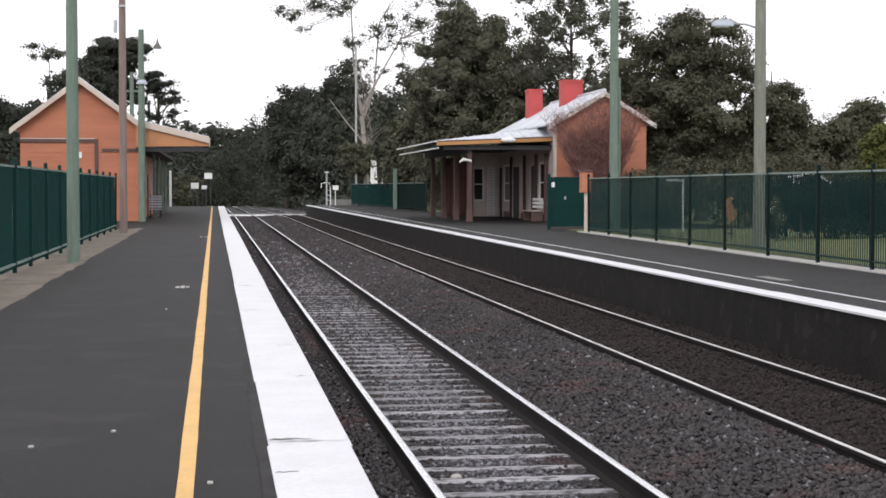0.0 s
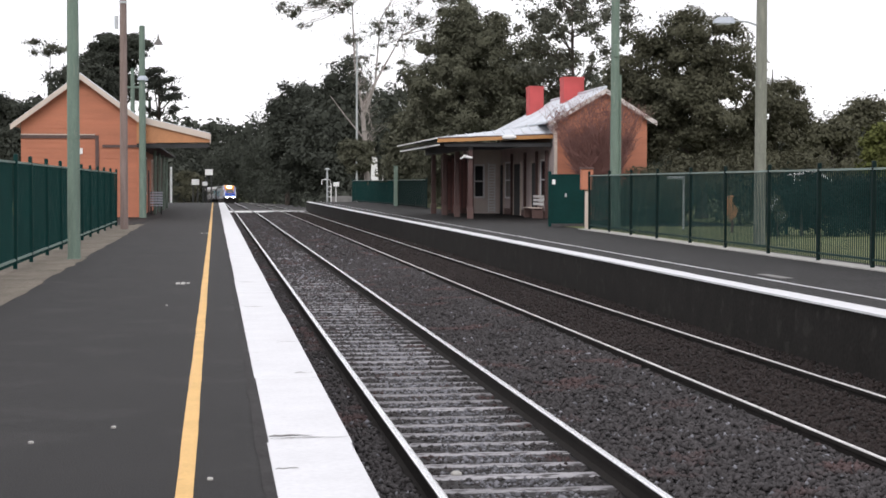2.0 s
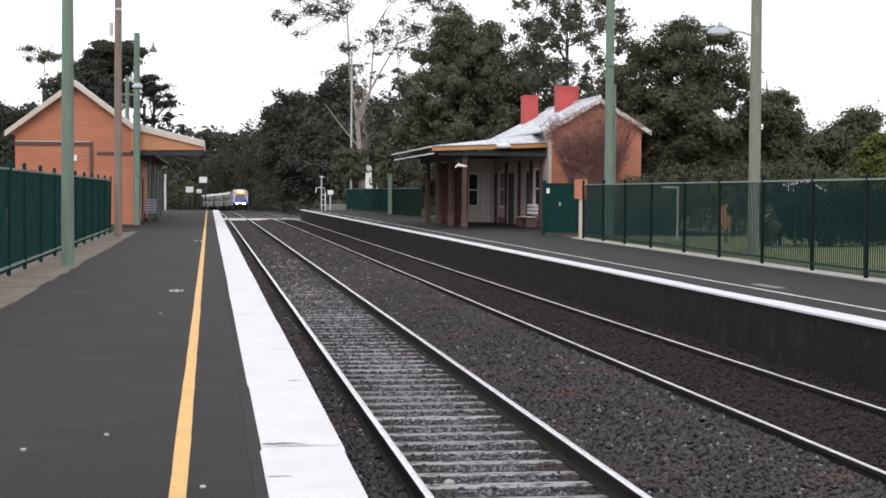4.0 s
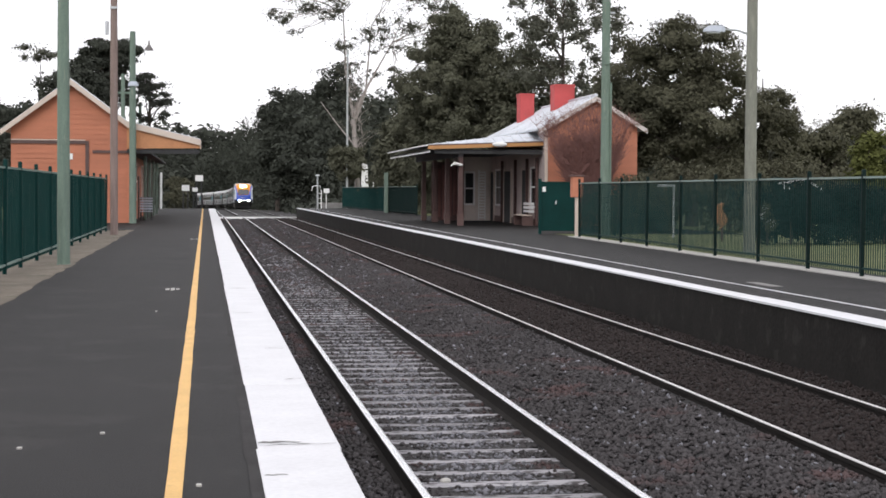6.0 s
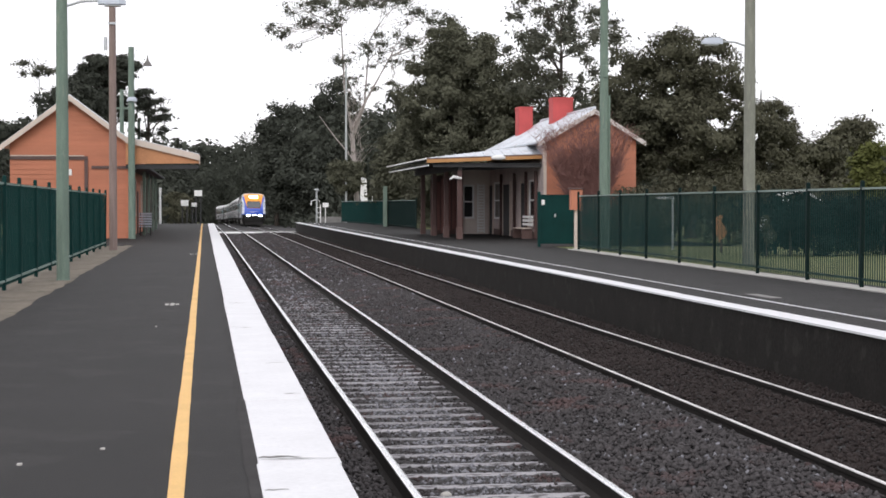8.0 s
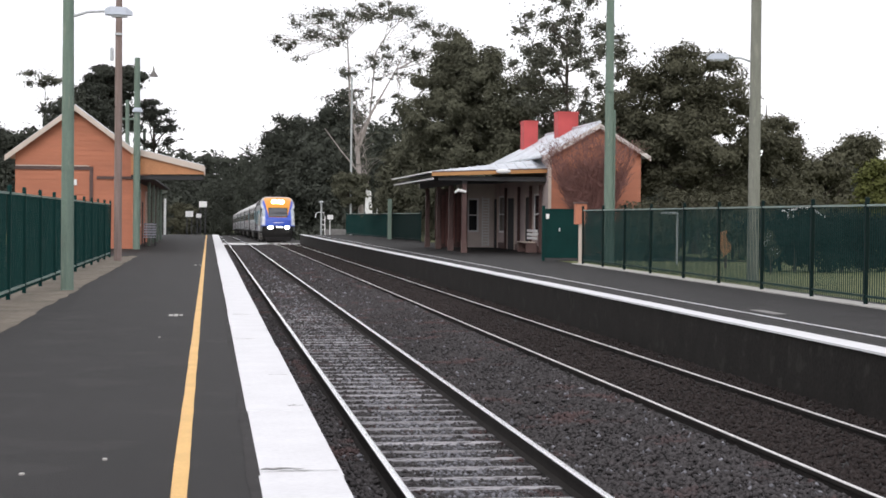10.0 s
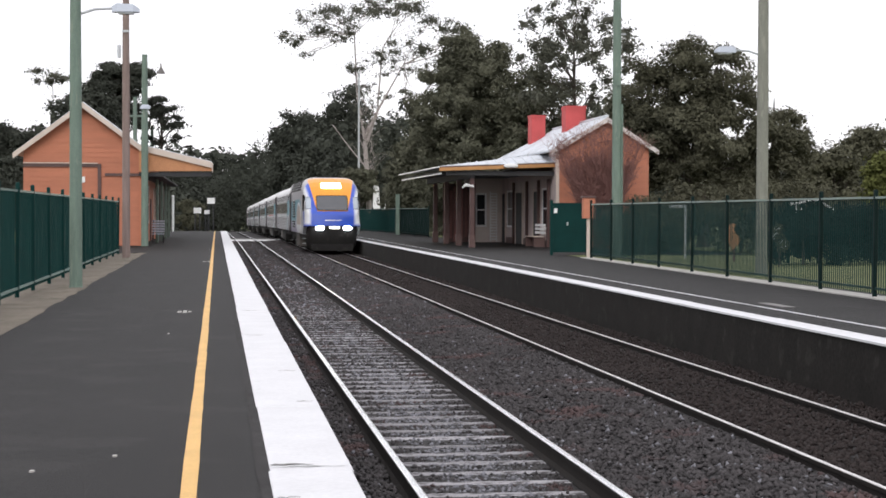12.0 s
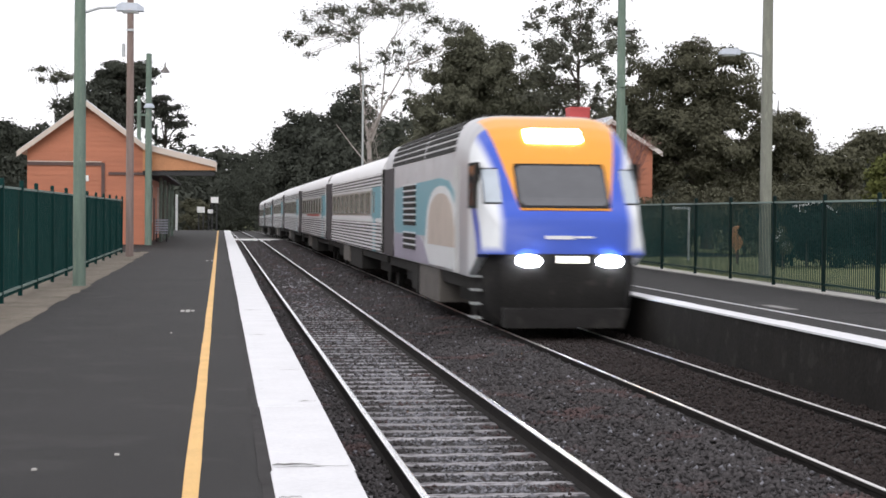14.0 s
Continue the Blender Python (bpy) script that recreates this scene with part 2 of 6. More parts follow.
TWIG = mat("reddish_bare_twig", (0.2, 0.1, 0.088), 0.85, var=0.3, scale=3, fine=20)


# ---- the run of the line ----
TRACK_A, TRACK_B = 2.27, 5.85          # centre lines
RAIL_Z = -0.66                          # rail top


def grade(y):
    return -0.006 * max(0.0, y - 120) - 0.006 * max(0.0, y - 270)


def bend(y):
    return -max(0.0, y - 312) ** 2 / 1400


def stations(x, z, y0=-12, y1=640):
    ys = [y0, 120] + list(range(130, 312, 15)) + list(range(315, y1 + 1, 10))
    return [(x + bend(y), y, z + grade(y)) for y in ys]


# ---- ground ----
def make_ground():
    xs = [-3000, -900, -300, -120, -60, -35, -20, -10, -5, -3.0, -2.3, 1, 4, 7, 11.0, 11.9, 14, 18, 25, 40, 70, 130, 320, 900, 3000]
    ys = [-3000, -600, -100, -20, 0, 10, 20, 30, 40, 50, 60, 70, 80, 90, 100, 110, 120, 128, 136, 146, 160, 180, 210, 250, 300, 350, 420, 500, 640, 1200, 3000]
    v = []
    for y in ys:
        for x in xs:
            raised = x <= -3.0 or x >= 11.9
            k = min(1, max(0, (146 - y) / 12))
            low = -0.95 + grade(min(y, 700))
            z = low if not raised else low + k * (-0.02 - low)
            v.append((x, y, z + (noise.noise((x * 0.05, y * 0.05, 0)) * 0.25 if abs(x) > 20 else 0)))
    w = len(xs)
    f = [(j * w + i, j * w + i + 1, (j + 1) * w + i + 1, (j + 1) * w + i) for j in range(len(ys) - 1) for i in range(w - 1)]
    tagged(part("ground", Geo().add(v, f), GRASS), "short mown grass over gently sloping ground", "ground", kind="structure")
    tagged(part("dirt_verge", Geo().block(-6.5, -2.5, -12, 60, -0.3, 0.0 - 0.012, 0.01), DIRT), "bare dry dirt verge beside the asphalt", "verge", kind="structure")
    bed = Geo().sweep([(-10.0, -0.12), (-4.6, -0.1), (-2.2, 0.0), (1.6, 0.0), (2.3, 0.085), (5.0, 0.085), (8.6, -0.1), (17.0, -0.12)], stations(TRACK_A, RAIL_Z - 0.175), closed=False)
    tagged(part("ballast_bed", bed, BALLAST), "dark grey crushed stone ballast under the tracks", "ballast", kind="structure")


def make_stones():
    """Loose ballast, nearest stretch only."""
    rng = np.random.default_rng(3)
    base = np.array([(1, 0, 0), (-1, 0, 0), (0, 1, 0), (0, -1, 0), (0, 0, 1), (0, 0, -1)], float)
    tri = np.array([(0, 2, 4), (2, 1, 4), (1, 3, 4), (3, 0, 4), (2, 0, 5), (1, 2, 5), (3, 1, 5), (0, 3, 5)])
    n, m = 115000, 30000
    y = np.concatenate([8 + 42 * rng.random(n) ** 1.7, rng.uniform(38, 131, m)])
    x = rng.uniform(0.8, 7.3, n + m)
    s = np.concatenate([rng.uniform(0.014, 0.04, n), rng.uniform(0.035, 0.07, m)])
    n += m
    z = RAIL_Z - 0.17 + rng.uniform(-0.012, 0.012, n)
    between_a = np.abs(x - TRACK_A) < 0.72
    off = np.abs((y + 11.0 + 0.2825) % 0.565 - 0.2825)
    keep = ~(between_a & (off < 0.1) & (rng.random(n) < np.interp(y, [8, 20, 40, 60], [0.98, 0.95, 0.85, 0.3])))
    for c in (TRACK_A, TRACK_B):
        for r in (-0.752, 0.752):
            keep &= np.abs(x - c - r) > 0.075
    z = z + np.where(between_a, np.interp(y, [20, 40, 60], [-0.003, -0.006, 0.012]), np.interp(x, [3.8, 4.5], [0.03, 0.095]))
    s = np.where(between_a, s * np.interp(y, [18, 34], [0.8, 1.0]), s)
    x, y, z, s = x[keep], y[keep], z[keep], s[keep]
    n = len(x)
    v = base[None] * rng.uniform(0.6, 1.25, (n, 6, 1)) + rng.normal(0, 0.18, (n, 6, 3))
    a = rng.uniform(0, 6.28, n)
    ca, sa = np.cos(a)[:, None], np.sin(a)[:, None]
    v = np.stack([v[..., 0] * ca - v[..., 1] * sa, v[..., 0] * sa + v[..., 1] * ca, v[..., 2] * 0.75], -1) * s[:, None, None]
    v += np.stack([x, y, z], -1)[:, None, :]
    dusty = (np.abs(x - TRACK_A) < 0.25 + 0.3 * rng.random(n)) & (rng.random(n) < np.interp(y, [8, 22, 34, 70], [0.9, 0.6, 0.2, 0.06]))
    dusty |= (np.abs(x - TRACK_A) > 0.85) & (x < 5) & (rng.random(n) < 0.03)
    # stones from the far track to the wall get a darker, browner tone
    darker = (x > 5.0 + 0.25 * rng.random(n)) & ~dusty
    for pick, material, label in ((darker, STONE_DARKER, "darker brown ballast stones between the rails and the platform wall"), (~dusty & ~darker, STONE, "loose crushed grey and reddish ballast stones"), (dusty, STONE_PALE, "pale dusty ballast stones scattered along the tracks")):
        q = v[pick]
        f = tri[None] + (np.arange(len(q)) * 6)[:, None, None]
        ob = new("ballast_stones", raw_mesh("ballast_stones", q.reshape(-1, 3), f.reshape(-1, 3), material))
        tagged(ob, label, "ballast", kind="stuff")


def make_track(centre, label):
    track = thing("railway_track", label, "railway track", "tracks through the station")
    for side in (-0.752, 0.752):
        web = [(-0.06, -0.16), (0.06, -0.16), (0.02, -0.13), (0.012, -0.05), (0.034, -0.035), (0.034, -0.004), (-0.034, -0.004), (-0.034, -0.035), (-0.012, -0.05), (-0.02, -0.13)]
        rail = part("rail", Geo().sweep(web, stations(centre + side, RAIL_Z)), RAIL_SIDE, track, "rust-brown steel rail")
        part("rail_head", Geo().sweep([(x * (1 if centre < 4 else 0.62), z) for x, z in ((-0.033, -0.004), (0.033, -0.004), (0.03, 0.002), (0.018, 0.005), (-0.018, 0.005), (-0.03, 0.002))], stations(centre + side, RAIL_Z)), RAIL_TOP if centre < 4 else RAIL_DULL, rail, "bright polished running surface")
    rnd = random.Random(int(centre * 10))
    shapes = []
    for k in range(4):
        g = Geo().block(-1.2, 1.2, -0.085, 0.085, -0.13, 0, 0.016)
        shapes.append(part_mesh("sleeper", g, SLEEPER))
    lift = -0.164 if centre < 4 else -0.179
    for i in range(274):
        ob = new("sleeper", shapes[i % 4])
        ob.parent = track
        ob.matrix_basis = pose(centre + rnd.uniform(-0.05, 0.05), -11.0 + i * 0.565 + rnd.uniform(-0.03, 0.03), RAIL_Z + lift + rnd.uniform(-0.008, 0.004) + grade(i * 0.565 - 11), rnd.uniform(-1, 1), 0, rnd.uniform(-1.2, 1.2))


def part_mesh(name, geo, material):
    me = geo.mesh(name)
    me.materials.append(material)
    return me


# ---- platforms ----
def ragged(x, y0, y1, z, seed, amp, side):
    """An uneven long edge as points from y0 to y1."""
    pts, y, rnd = [], y0, random.Random(seed)
    while y < y1:
        pts.append((x + side * rnd.uniform(-amp, amp), y, z))
        y += rnd.uniform(0.25, 0.9)
    return pts + [(x, y1, z)]


def strip(left, right):
    """A flat strip between two long ragged edges, joined at even steps."""
    ly, lx = [p[1] for p in left], [p[0] for p in left]
    ry, rx = [p[1] for p in right], [p[0] for p in right]
    ys = sorted(set(ly + ry))
    z = left[0][2]
    v = [(float(np.interp(y, ly, lx)), y, z) for y in ys] + [(float(np.interp(y, ry, rx)), y, z) for y in ys]
    n = len(ys)
    return Geo().add(v, [(i, n + i, n + i + 1, i + 1) for i in range(n - 1)])


def make_platforms():
    tagged(part("platform_1", Geo().block(-2.6, 0.735, -12, 129, -0.955, 0.0, 0.012), ASPHALT), "dark grey asphalt station platform", "platform", kind="structure")
    # the white coping is laid in slabs with open joints
    coping = thing("platform_coping", "white-painted concrete coping along the platform edge", "coping", kind="structure")
    rnd = random.Random(5)
    y = -12.0
    while y < 129:
        n = rnd.choice((2.4, 3.1, 3.1, 3.6))
        e = min(y + n, 129)
        lo = 0.288 + rnd.uniform(-0.006, 0.006)
        part("coping_slab", Geo().block(lo, 0.755 + rnd.uniform(-0.006, 0.006), y + 0.004, e - 0.004, -0.12, 0.006 + rnd.uniform(0, 0.004), 0.006), WHITE_LINE, coping)
        y = e
    lip = strip(ragged(0.225, -12, 128, 0.004, 17, 0.014, 1), ragged(0.31, -12, 128, 0.004, 18, 0.004, 1))
    tagged(part("worn_margin", lip, WORN_EDGE), "worn grey margin of asphalt beside the white coping", "platform margin", kind="structure")
    spill = strip(ragged(-2.75, -12, 60, 0.004, 19, 0.02, 1), ragged(-2.48, -12, 60, 0.004, 20, 0.045, 1))
    tagged(part("dirt_spill", spill, DIRT), "dry dirt spread unevenly over the asphalt edge", "dirt", kind="structure")
    line = strip(ragged(-0.186, -12, 128, 0.005, 7, 0.003, 1), ragged(-0.1, -12, 128, 0.005, 8, 0.003, 1))
    tagged(part("safety_line", line, YELLOW), "worn yellow painted safety line on asphalt", "painted line", kind="structure")
    tagged(part("platform_2", Geo().block(7.37, 11.95, 6, 136, -0.955, 0.0, 0.012), ASPHALT), "dark grey asphalt opposite station platform", "platform", kind="structure")
    tagged(part("platform_wall", Geo().box(7.36, 7.43, 6, 136, -0.955, -0.021), WALL_DARK), "very dark brick face below the platform edge", "platform wall", kind="structure")
    tagged(part("forecourt", Geo().block(11.96, 19, 57.4, 98, -0.5, -0.004, 0.01), ASPHALT), "asphalt apron in front of the opposite station building", "pavement", kind="structure")
    tagged(part("forecourt", Geo().block(-9, -2.61, 60.1, 129, -0.5, -0.004, 0.01), ASPHALT), "asphalt apron round the station building", "pavement", kind="structure")
    tagged(part("forecourt", Geo().block(11.96, 13.2, 98.02, 134, -0.9, -0.006, 0.01), ASPHALT), "asphalt margin along the far fence", "pavement", kind="structure")
    for y, x0, x1, w in ((9.42, 0.3, 0.74, 0.03), (9.5, 0.3, 0.55, 0.07), (8.4, 0.3, 0.42, 0.04), (19.6, 0.33, 0.55, 0.07), (24.5, 0.36, 0.6, 0.1), (15.2, 0.55, 0.72, 0.05), (12.7, 0.6, 0.73, 0.04)):
        zig = [(x0 + (x1 - x0) * i / 7, y + rnd.uniform(-0.02, 0.02)) for i in range(8)]
        v = [(x, q, 0.0115) for x, q in zig] + [(x, q + w * rnd.uniform(0.25, 1) * (1 - abs(i - 3) / 6), 0.0115) for i, (x, q) in enumerate(zig)]
        tagged(part("paint_crack", Geo().add(v, [(i, i + 1, 9 + i, 8 + i) for i in range(7)]), CONC_DARK), "dark cracked patch in the white paint", "crack", kind="structure")
    far = thing("platform_coping", "white-painted coping along the opposite platform edge", "coping", kind="structure")
    y = 6.0
    while y < 136:
        n = rnd.choice((3.0, 3.6, 4.2))
        e = min(y + n, 136)
        part("coping_slab", Geo().block(7.33 + rnd.uniform(-0.01, 0.01), 7.67 + rnd.uniform(-0.02, 0.02), y + 0.004, e - 0.004, -0.02, 0.008, 0.003), WHITE_LINE, far)
        y = e
    tagged(part("safety_line", strip(ragged(8.32, 6, 134, 0.005, 9, 0.008, 1), ragged(8.39, 6, 134, 0.005, 10, 0.008, 1)), WHITE_LINE), "thin white painted line on asphalt", "painted line", kind="structure")


make_ground()
make_platforms()


# ---- fences ----
def make_fence(name, points, label, height=1.8, group="fences", paint=None, posts=None, back=1):
    """A steel palisade fence: posts, two rails and close pickets in each bay, on the side that back names."""
    fence = thing(name, label, "fence", group)
    paint, posts = paint or FENCE, posts or FENCE
    rnd = random.Random(len(points))
    post_mesh = part_mesh("post", Geo().block(-0.036, 0.036, -0.036, 0.036, 0, height + 0.1, 0.014), posts)
    for (x, y, z) in points:
        ob = new("post", post_mesh)
        ob.parent = fence
        ob.matrix_basis = pose(x, y, z, rnd.uniform(-0.6, 0.6), rnd.uniform(-0.6, 0.6), 0)
    for (xa, ya, za), (xb, yb, zb) in zip(points, points[1:]):
        a, b = Vector((xa, ya, za)), Vector((xb, yb, zb))
        d = (b - a).length
        turn = math.degrees(math.atan2(yb - ya, xb - xa))
        m = pose(xa, ya, za, 0, 0, turn)
        for zr in (0.16, height - 0.04):
            # rails carry the painted sky sheen, save the lower one where back < 0
            part("fence_rail", Geo().box(0.036, d - 0.036, -0.022, 0.018, zr - 0.018, zr + 0.018, m), paint if back < 0 and zr < 1 else SKYLIT_RAIL, fence)
        g = Geo()
        n = max(2, round(d / 0.108))
        for i in range(1, n):
            s = i * d / n
            g.box(s - 0.008, s + 0.008, min(0.022 * back, 0.038 * back), max(0.022 * back, 0.038 * back), 0.07, height - 0.045, m)
        tagged(part("picket_infill", g, paint, fence), kind="stuff")
    return fence


left_y = [18.2, 21.0, 23.8, 26.6, 29.1, 31.6, 34.6, 37.7, 40.6, 43.6, 46.5, 49.5, 52.5, 55.6, 58.5]
make_fence("fence", [(-3.36, y, -0.02) for y in left_y], "dark green steel palisade fence behind the platform", 1.86)
right_y = [18.5, 21.6, 24.6, 27.6, 30.4, 33.5, 36.7, 39.8, 43.2, 46.3, 49.2, 52.2]
make_fence("fence", [(11.26 + (y - 27.6) * 0.0235, y, 0.0) for y in right_y], "dark green steel palisade fence backing the opposite platform", 1.77, paint=FENCE_DULL, posts=FENCE_POST, back=-1)
kerb = Geo().add([(11.26 + (y - 27.6) * 0.0235 + dx, y, z) for y in (14, 53) for dx, z in ((-0.22, -0.2), (-0.22, 0.02), (0.2, 0.025), (0.2, -0.2))], ((0, 1, 5, 4), (1, 2, 6, 5), (2, 3, 7, 6), (0, 3, 2, 1), (4, 5, 6, 7)))
tagged(part("fence_kerb", kerb, CONC), "pale concrete strip below the fence", "kerb", kind="structure")
make_fence("fence", [(12.4, 98, 0.0), (12.3, 104, 0.0), (12.0, 110, 0.0)], "black-green fence beside the far platform", 1.75, paint=FENCE_POST, posts=FENCE_POST, back=-1)
make_fence("fence", [(12.0, 110.2, 0.0), (11.8, 117, 0), (11.5, 124, 0), (11.3, 131, 0), (11.2, 137, 0)], "green fence at the far end of the platform", 1.75, back=-1)
gate_post = thing("gate_post", "stout pale green post at the join of the far fences", "post", at=(11.85, 109.9, 0))
part("shaft", Geo().block(-0.13, 0.13, -0.1, 0.1, 0, 2.6, 0.03), POLE_GREEN, gate_post)
part("cap", Geo().block(-0.15, 0.15, -0.12, 0.12, 2.6, 2.66, 0.02), POLE_GREEN, gate_post)


# ---- poles and lamps ----
def make_pole(at, height, r, material, name, label, category, arms=()):
    pole = thing(name, label, category, "tall poles", at=at)
    part("shaft", Geo().tube([(0, 0, -0.3), (0, 0, height * 0.5), (0, 0, height)], [r * 1.08, r, r * 0.82], 12), material, pole, smooth=True)
    part("collar", Geo().tube([(0, 0, 0), (0, 0, 0.03)], [r * 1.2, r * 1.12], 12), material, pole)
    return pole


def street_lamp_arm(pole, z, reach):
    s = 1 if reach > 0 else -1
    part("arm", Geo().tube([(0, 0, z - 0.12), (reach * 0.3, 0, z), (reach * 0.7, 0, z + 0.03)], [0.028, 0.025, 0.022], 8), LAMP_GREY, pole)
    x0, x1 = reach - 0.52 * s, reach
    ring = lambda x, h, d: [(x, -d, z - 0.05), (x, d, z - 0.05), (x, d * 0.7, z + h), (x, -d * 0.7, z + h)]
    v = ring(x0, 0.06, 0.08) + ring(x0 + 0.1 * s, 0.11, 0.13) + ring(x1 - 0.12 * s, 0.1, 0.13) + ring(x1, 0.02, 0.07)
    f = [(k * 4 + i, k * 4 + (i + 1) % 4, k * 4 + 4 + (i + 1) % 4, k * 4 + 4 + i) for k in range(3) for i in range(4)] + [(0, 1, 2, 3), (15, 14, 13, 12)]
    head = part("lamp_head", Geo().add(v, f), LAMP_WHITE, pole, "pale street lamp casing")
    part("lens", Geo().block(min(x0 + 0.12 * s, x1 - 0.1 * s), max(x0 + 0.12 * s, x1 - 0.1 * s), -0.1, 0.1, z - 0.085, z - 0.051, 0.01), LAMP_GREY, head, "lamp lens")


p = make_pole((-2.665, 32.6, 0.0), 7.4, 0.114, POLE_GREEN, "lamp_pole", "tall faded green pole with a street lamp, on the platform", "lamp post")
street_lamp_arm(p, 5.31, 1.2)
p = make_pole((-2.86, 54.2, 0.0), 9.6, 0.118, POLE_WOOD, "power_pole", "weathered brown timber power pole beside the fence", "power pole")
part("junction_box", Geo().block(-0.27, -0.16, -0.07, 0.07, 6.34, 6.76, 0.02), LAMP_GREY, p, "small grey box")
part("crossbar", Geo().box(-0.12, 0.12, -0.15, -0.1, 7.15, 7.22), LAMP_GREY, p)
p = make_pole((-3.03, 72.2, 0.0), 8.12, 0.143, POLE_GREEN, "lamp_pole", "green timber pole with a hanging shaded lamp", "lamp post")
part("arm", Geo().tube([(0.09, 0, 7.58), (0.22, 0, 7.99), (0.49, 0, 8.03), (0.68, 0, 7.76)], [0.009] * 4, 8), LAMP_GREY, p)
part("shade", Geo().tube([(0.68, 0, 7.76), (0.68, 0, 7.58), (0.68, 0, 7.44), (0.68, 0, 7.33)], [0.02, 0.045, 0.135, 0.2], 14), SHADE_GREY, p, "bell-shaped dark lamp shade", True)
part("insulator", Geo().tube([(0.02, -0.02, 5.82), (0.02, -0.02, 5.9), (0.02, -0.02, 6.0)], [0.23, 0.21, 0.15], 12), LAMP_WHITE, p, "pale cap ring")
p = make_pole((-4.9, 103, 0.0), 8.4, 0.14, POLE_GREEN, "lamp_pole", "green timber pole beyond the station building", "lamp post")
part("crossbar", Geo().block(-0.7, 0.7, -0.06, 0.06, 7.2, 7.32, 0.02), POLE_GREEN, p)
p = make_pole((-4.6, 122, 0.0), 7.6, 0.13, POLE_GREEN, "lamp_pole", "distant green timber pole", "lamp post")
p = make_pole((13.25, 54.7, 0.0), 12.5, 0.145, POLE_GREEN, "lamp_pole", "tall green pole behind the opposite fence", "lamp post")
part("conduit", Geo().tube([(0.17, -0.05, 0), (0.17, -0.05, 5.1)], [0.04, 0.04], 6), POLE_GREEN, p)
part("junction_box", Geo().block(-0.1, 0.1, -0.2, -0.1, 5.7, 6.1, 0.02), POLE_GREEN, p, "green switch box")
part("crossbar", Geo().box(0.05, 0.3, -0.03, 0.03, 7.4, 7.46), LAMP_GREY, p)
p = make_pole((13.25, 39.6, 0.0), 9.0, 0.14, POLE_PALE, "lamp_pole", "tall pale green pole with a street lamp", "lamp post")
street_lamp_arm(p, 5.42, -1.22)
p = make_pole((11.72, 139, -0.5), 13.6, 0.085, POLE_GREY, "lamp_pole", "slim pale steel pole beyond the far fence", "lamp post")


# ---- buildings ----
def gable_boards(parent, x0, x1, apex_x, z_of, z0, y, mt, step=0.2, hole=None):
    """Lapped weatherboards across a gable end that faces the camera; z_of gives the roof's height over x."""
    z = z0
    while True:
        xs = [x for x in np.linspace(x0, x1, 241) if z_of(x) > z + step * 0.6]
        if not xs:
            break
        runs = [(xs[0], xs[-1])]
        if hole and hole[2] < z + step / 2 < hole[3]:
            runs = [(xs[0], hole[0]), (hole[1], xs[-1])]
        for a, b in runs:
            if b - a < 0.1:
                continue
            v = [(a, y, z), (b, y, z), (b, y - 0.024, z), (a, y - 0.024, z), (a, y, z + step + 0.01), (b, y, z + step + 0.01), (b, y - 0.008, z + step + 0.01), (a, y - 0.008, z + step + 0.01)]
            part("board", Geo().add(v, ((0, 3, 2, 1), (4, 5, 6, 7), (3, 2, 6, 7), (0, 4, 7, 3), (1, 2, 6, 5), (0, 1, 5, 4))), mt, parent)
        z += step


def slab_roof(xa, za, xb, zb, y0, y1, thick=0.06):
    """A sloping sheet roof with ribs that run down the slope."""
    n = max(8, int((y1 - y0) / 0.38))
    v, f = [], []
    prof = []
    for i in range(n):
        s = y0 + (y1 - y0) * i / n
        w = (y1 - y0) / n
        prof += [(s, 0), (s + w * 0.35, 0), (s + w * 0.45, 0.03), (s + w * 0.9, 0.03)]
    prof.append((y1, 0))
    m = len(prof)
    for (x, z) in ((xa, za), (xb, zb)):
        v += [(x, s, z + h) for s, h in prof]
        v += [(x, s, z - thick) for s, h in prof]
    for i in range(m - 1):
        f += [(i, i + 1, 2 * m + i + 1, 2 * m + i), (m + i, 3 * m + i, 3 * m + i + 1, m + i + 1),
              (i, m + i, m + i + 1, i + 1), (2 * m + i, 2 * m + i + 1, 3 * m + i + 1, 3 * m + i)]
    f += [(0, 2 * m, 3 * m, m), (m - 1, 2 * m - 1, 4 * m - 1, 3 * m - 1)]
    return Geo().add(v, f)


def beam(xa, za, xb, zb, y0, y1, h):
    """A board of height h hung below the line from (xa, za) to (xb, zb), between y0 and y1."""
    return Geo().add([(xa, y0, za), (xb, y0, zb), (xb, y0, zb - h), (xa, y0, za - h), (xa, y1, za), (xb, y1, zb), (xb, y1, zb - h), (xa, y1, za - h)],
                     ((0, 1, 2, 3), (4, 7, 6, 5), (0, 4, 5, 1), (3, 2, 6, 7), (0, 3, 7, 4), (1, 5, 6, 2)))


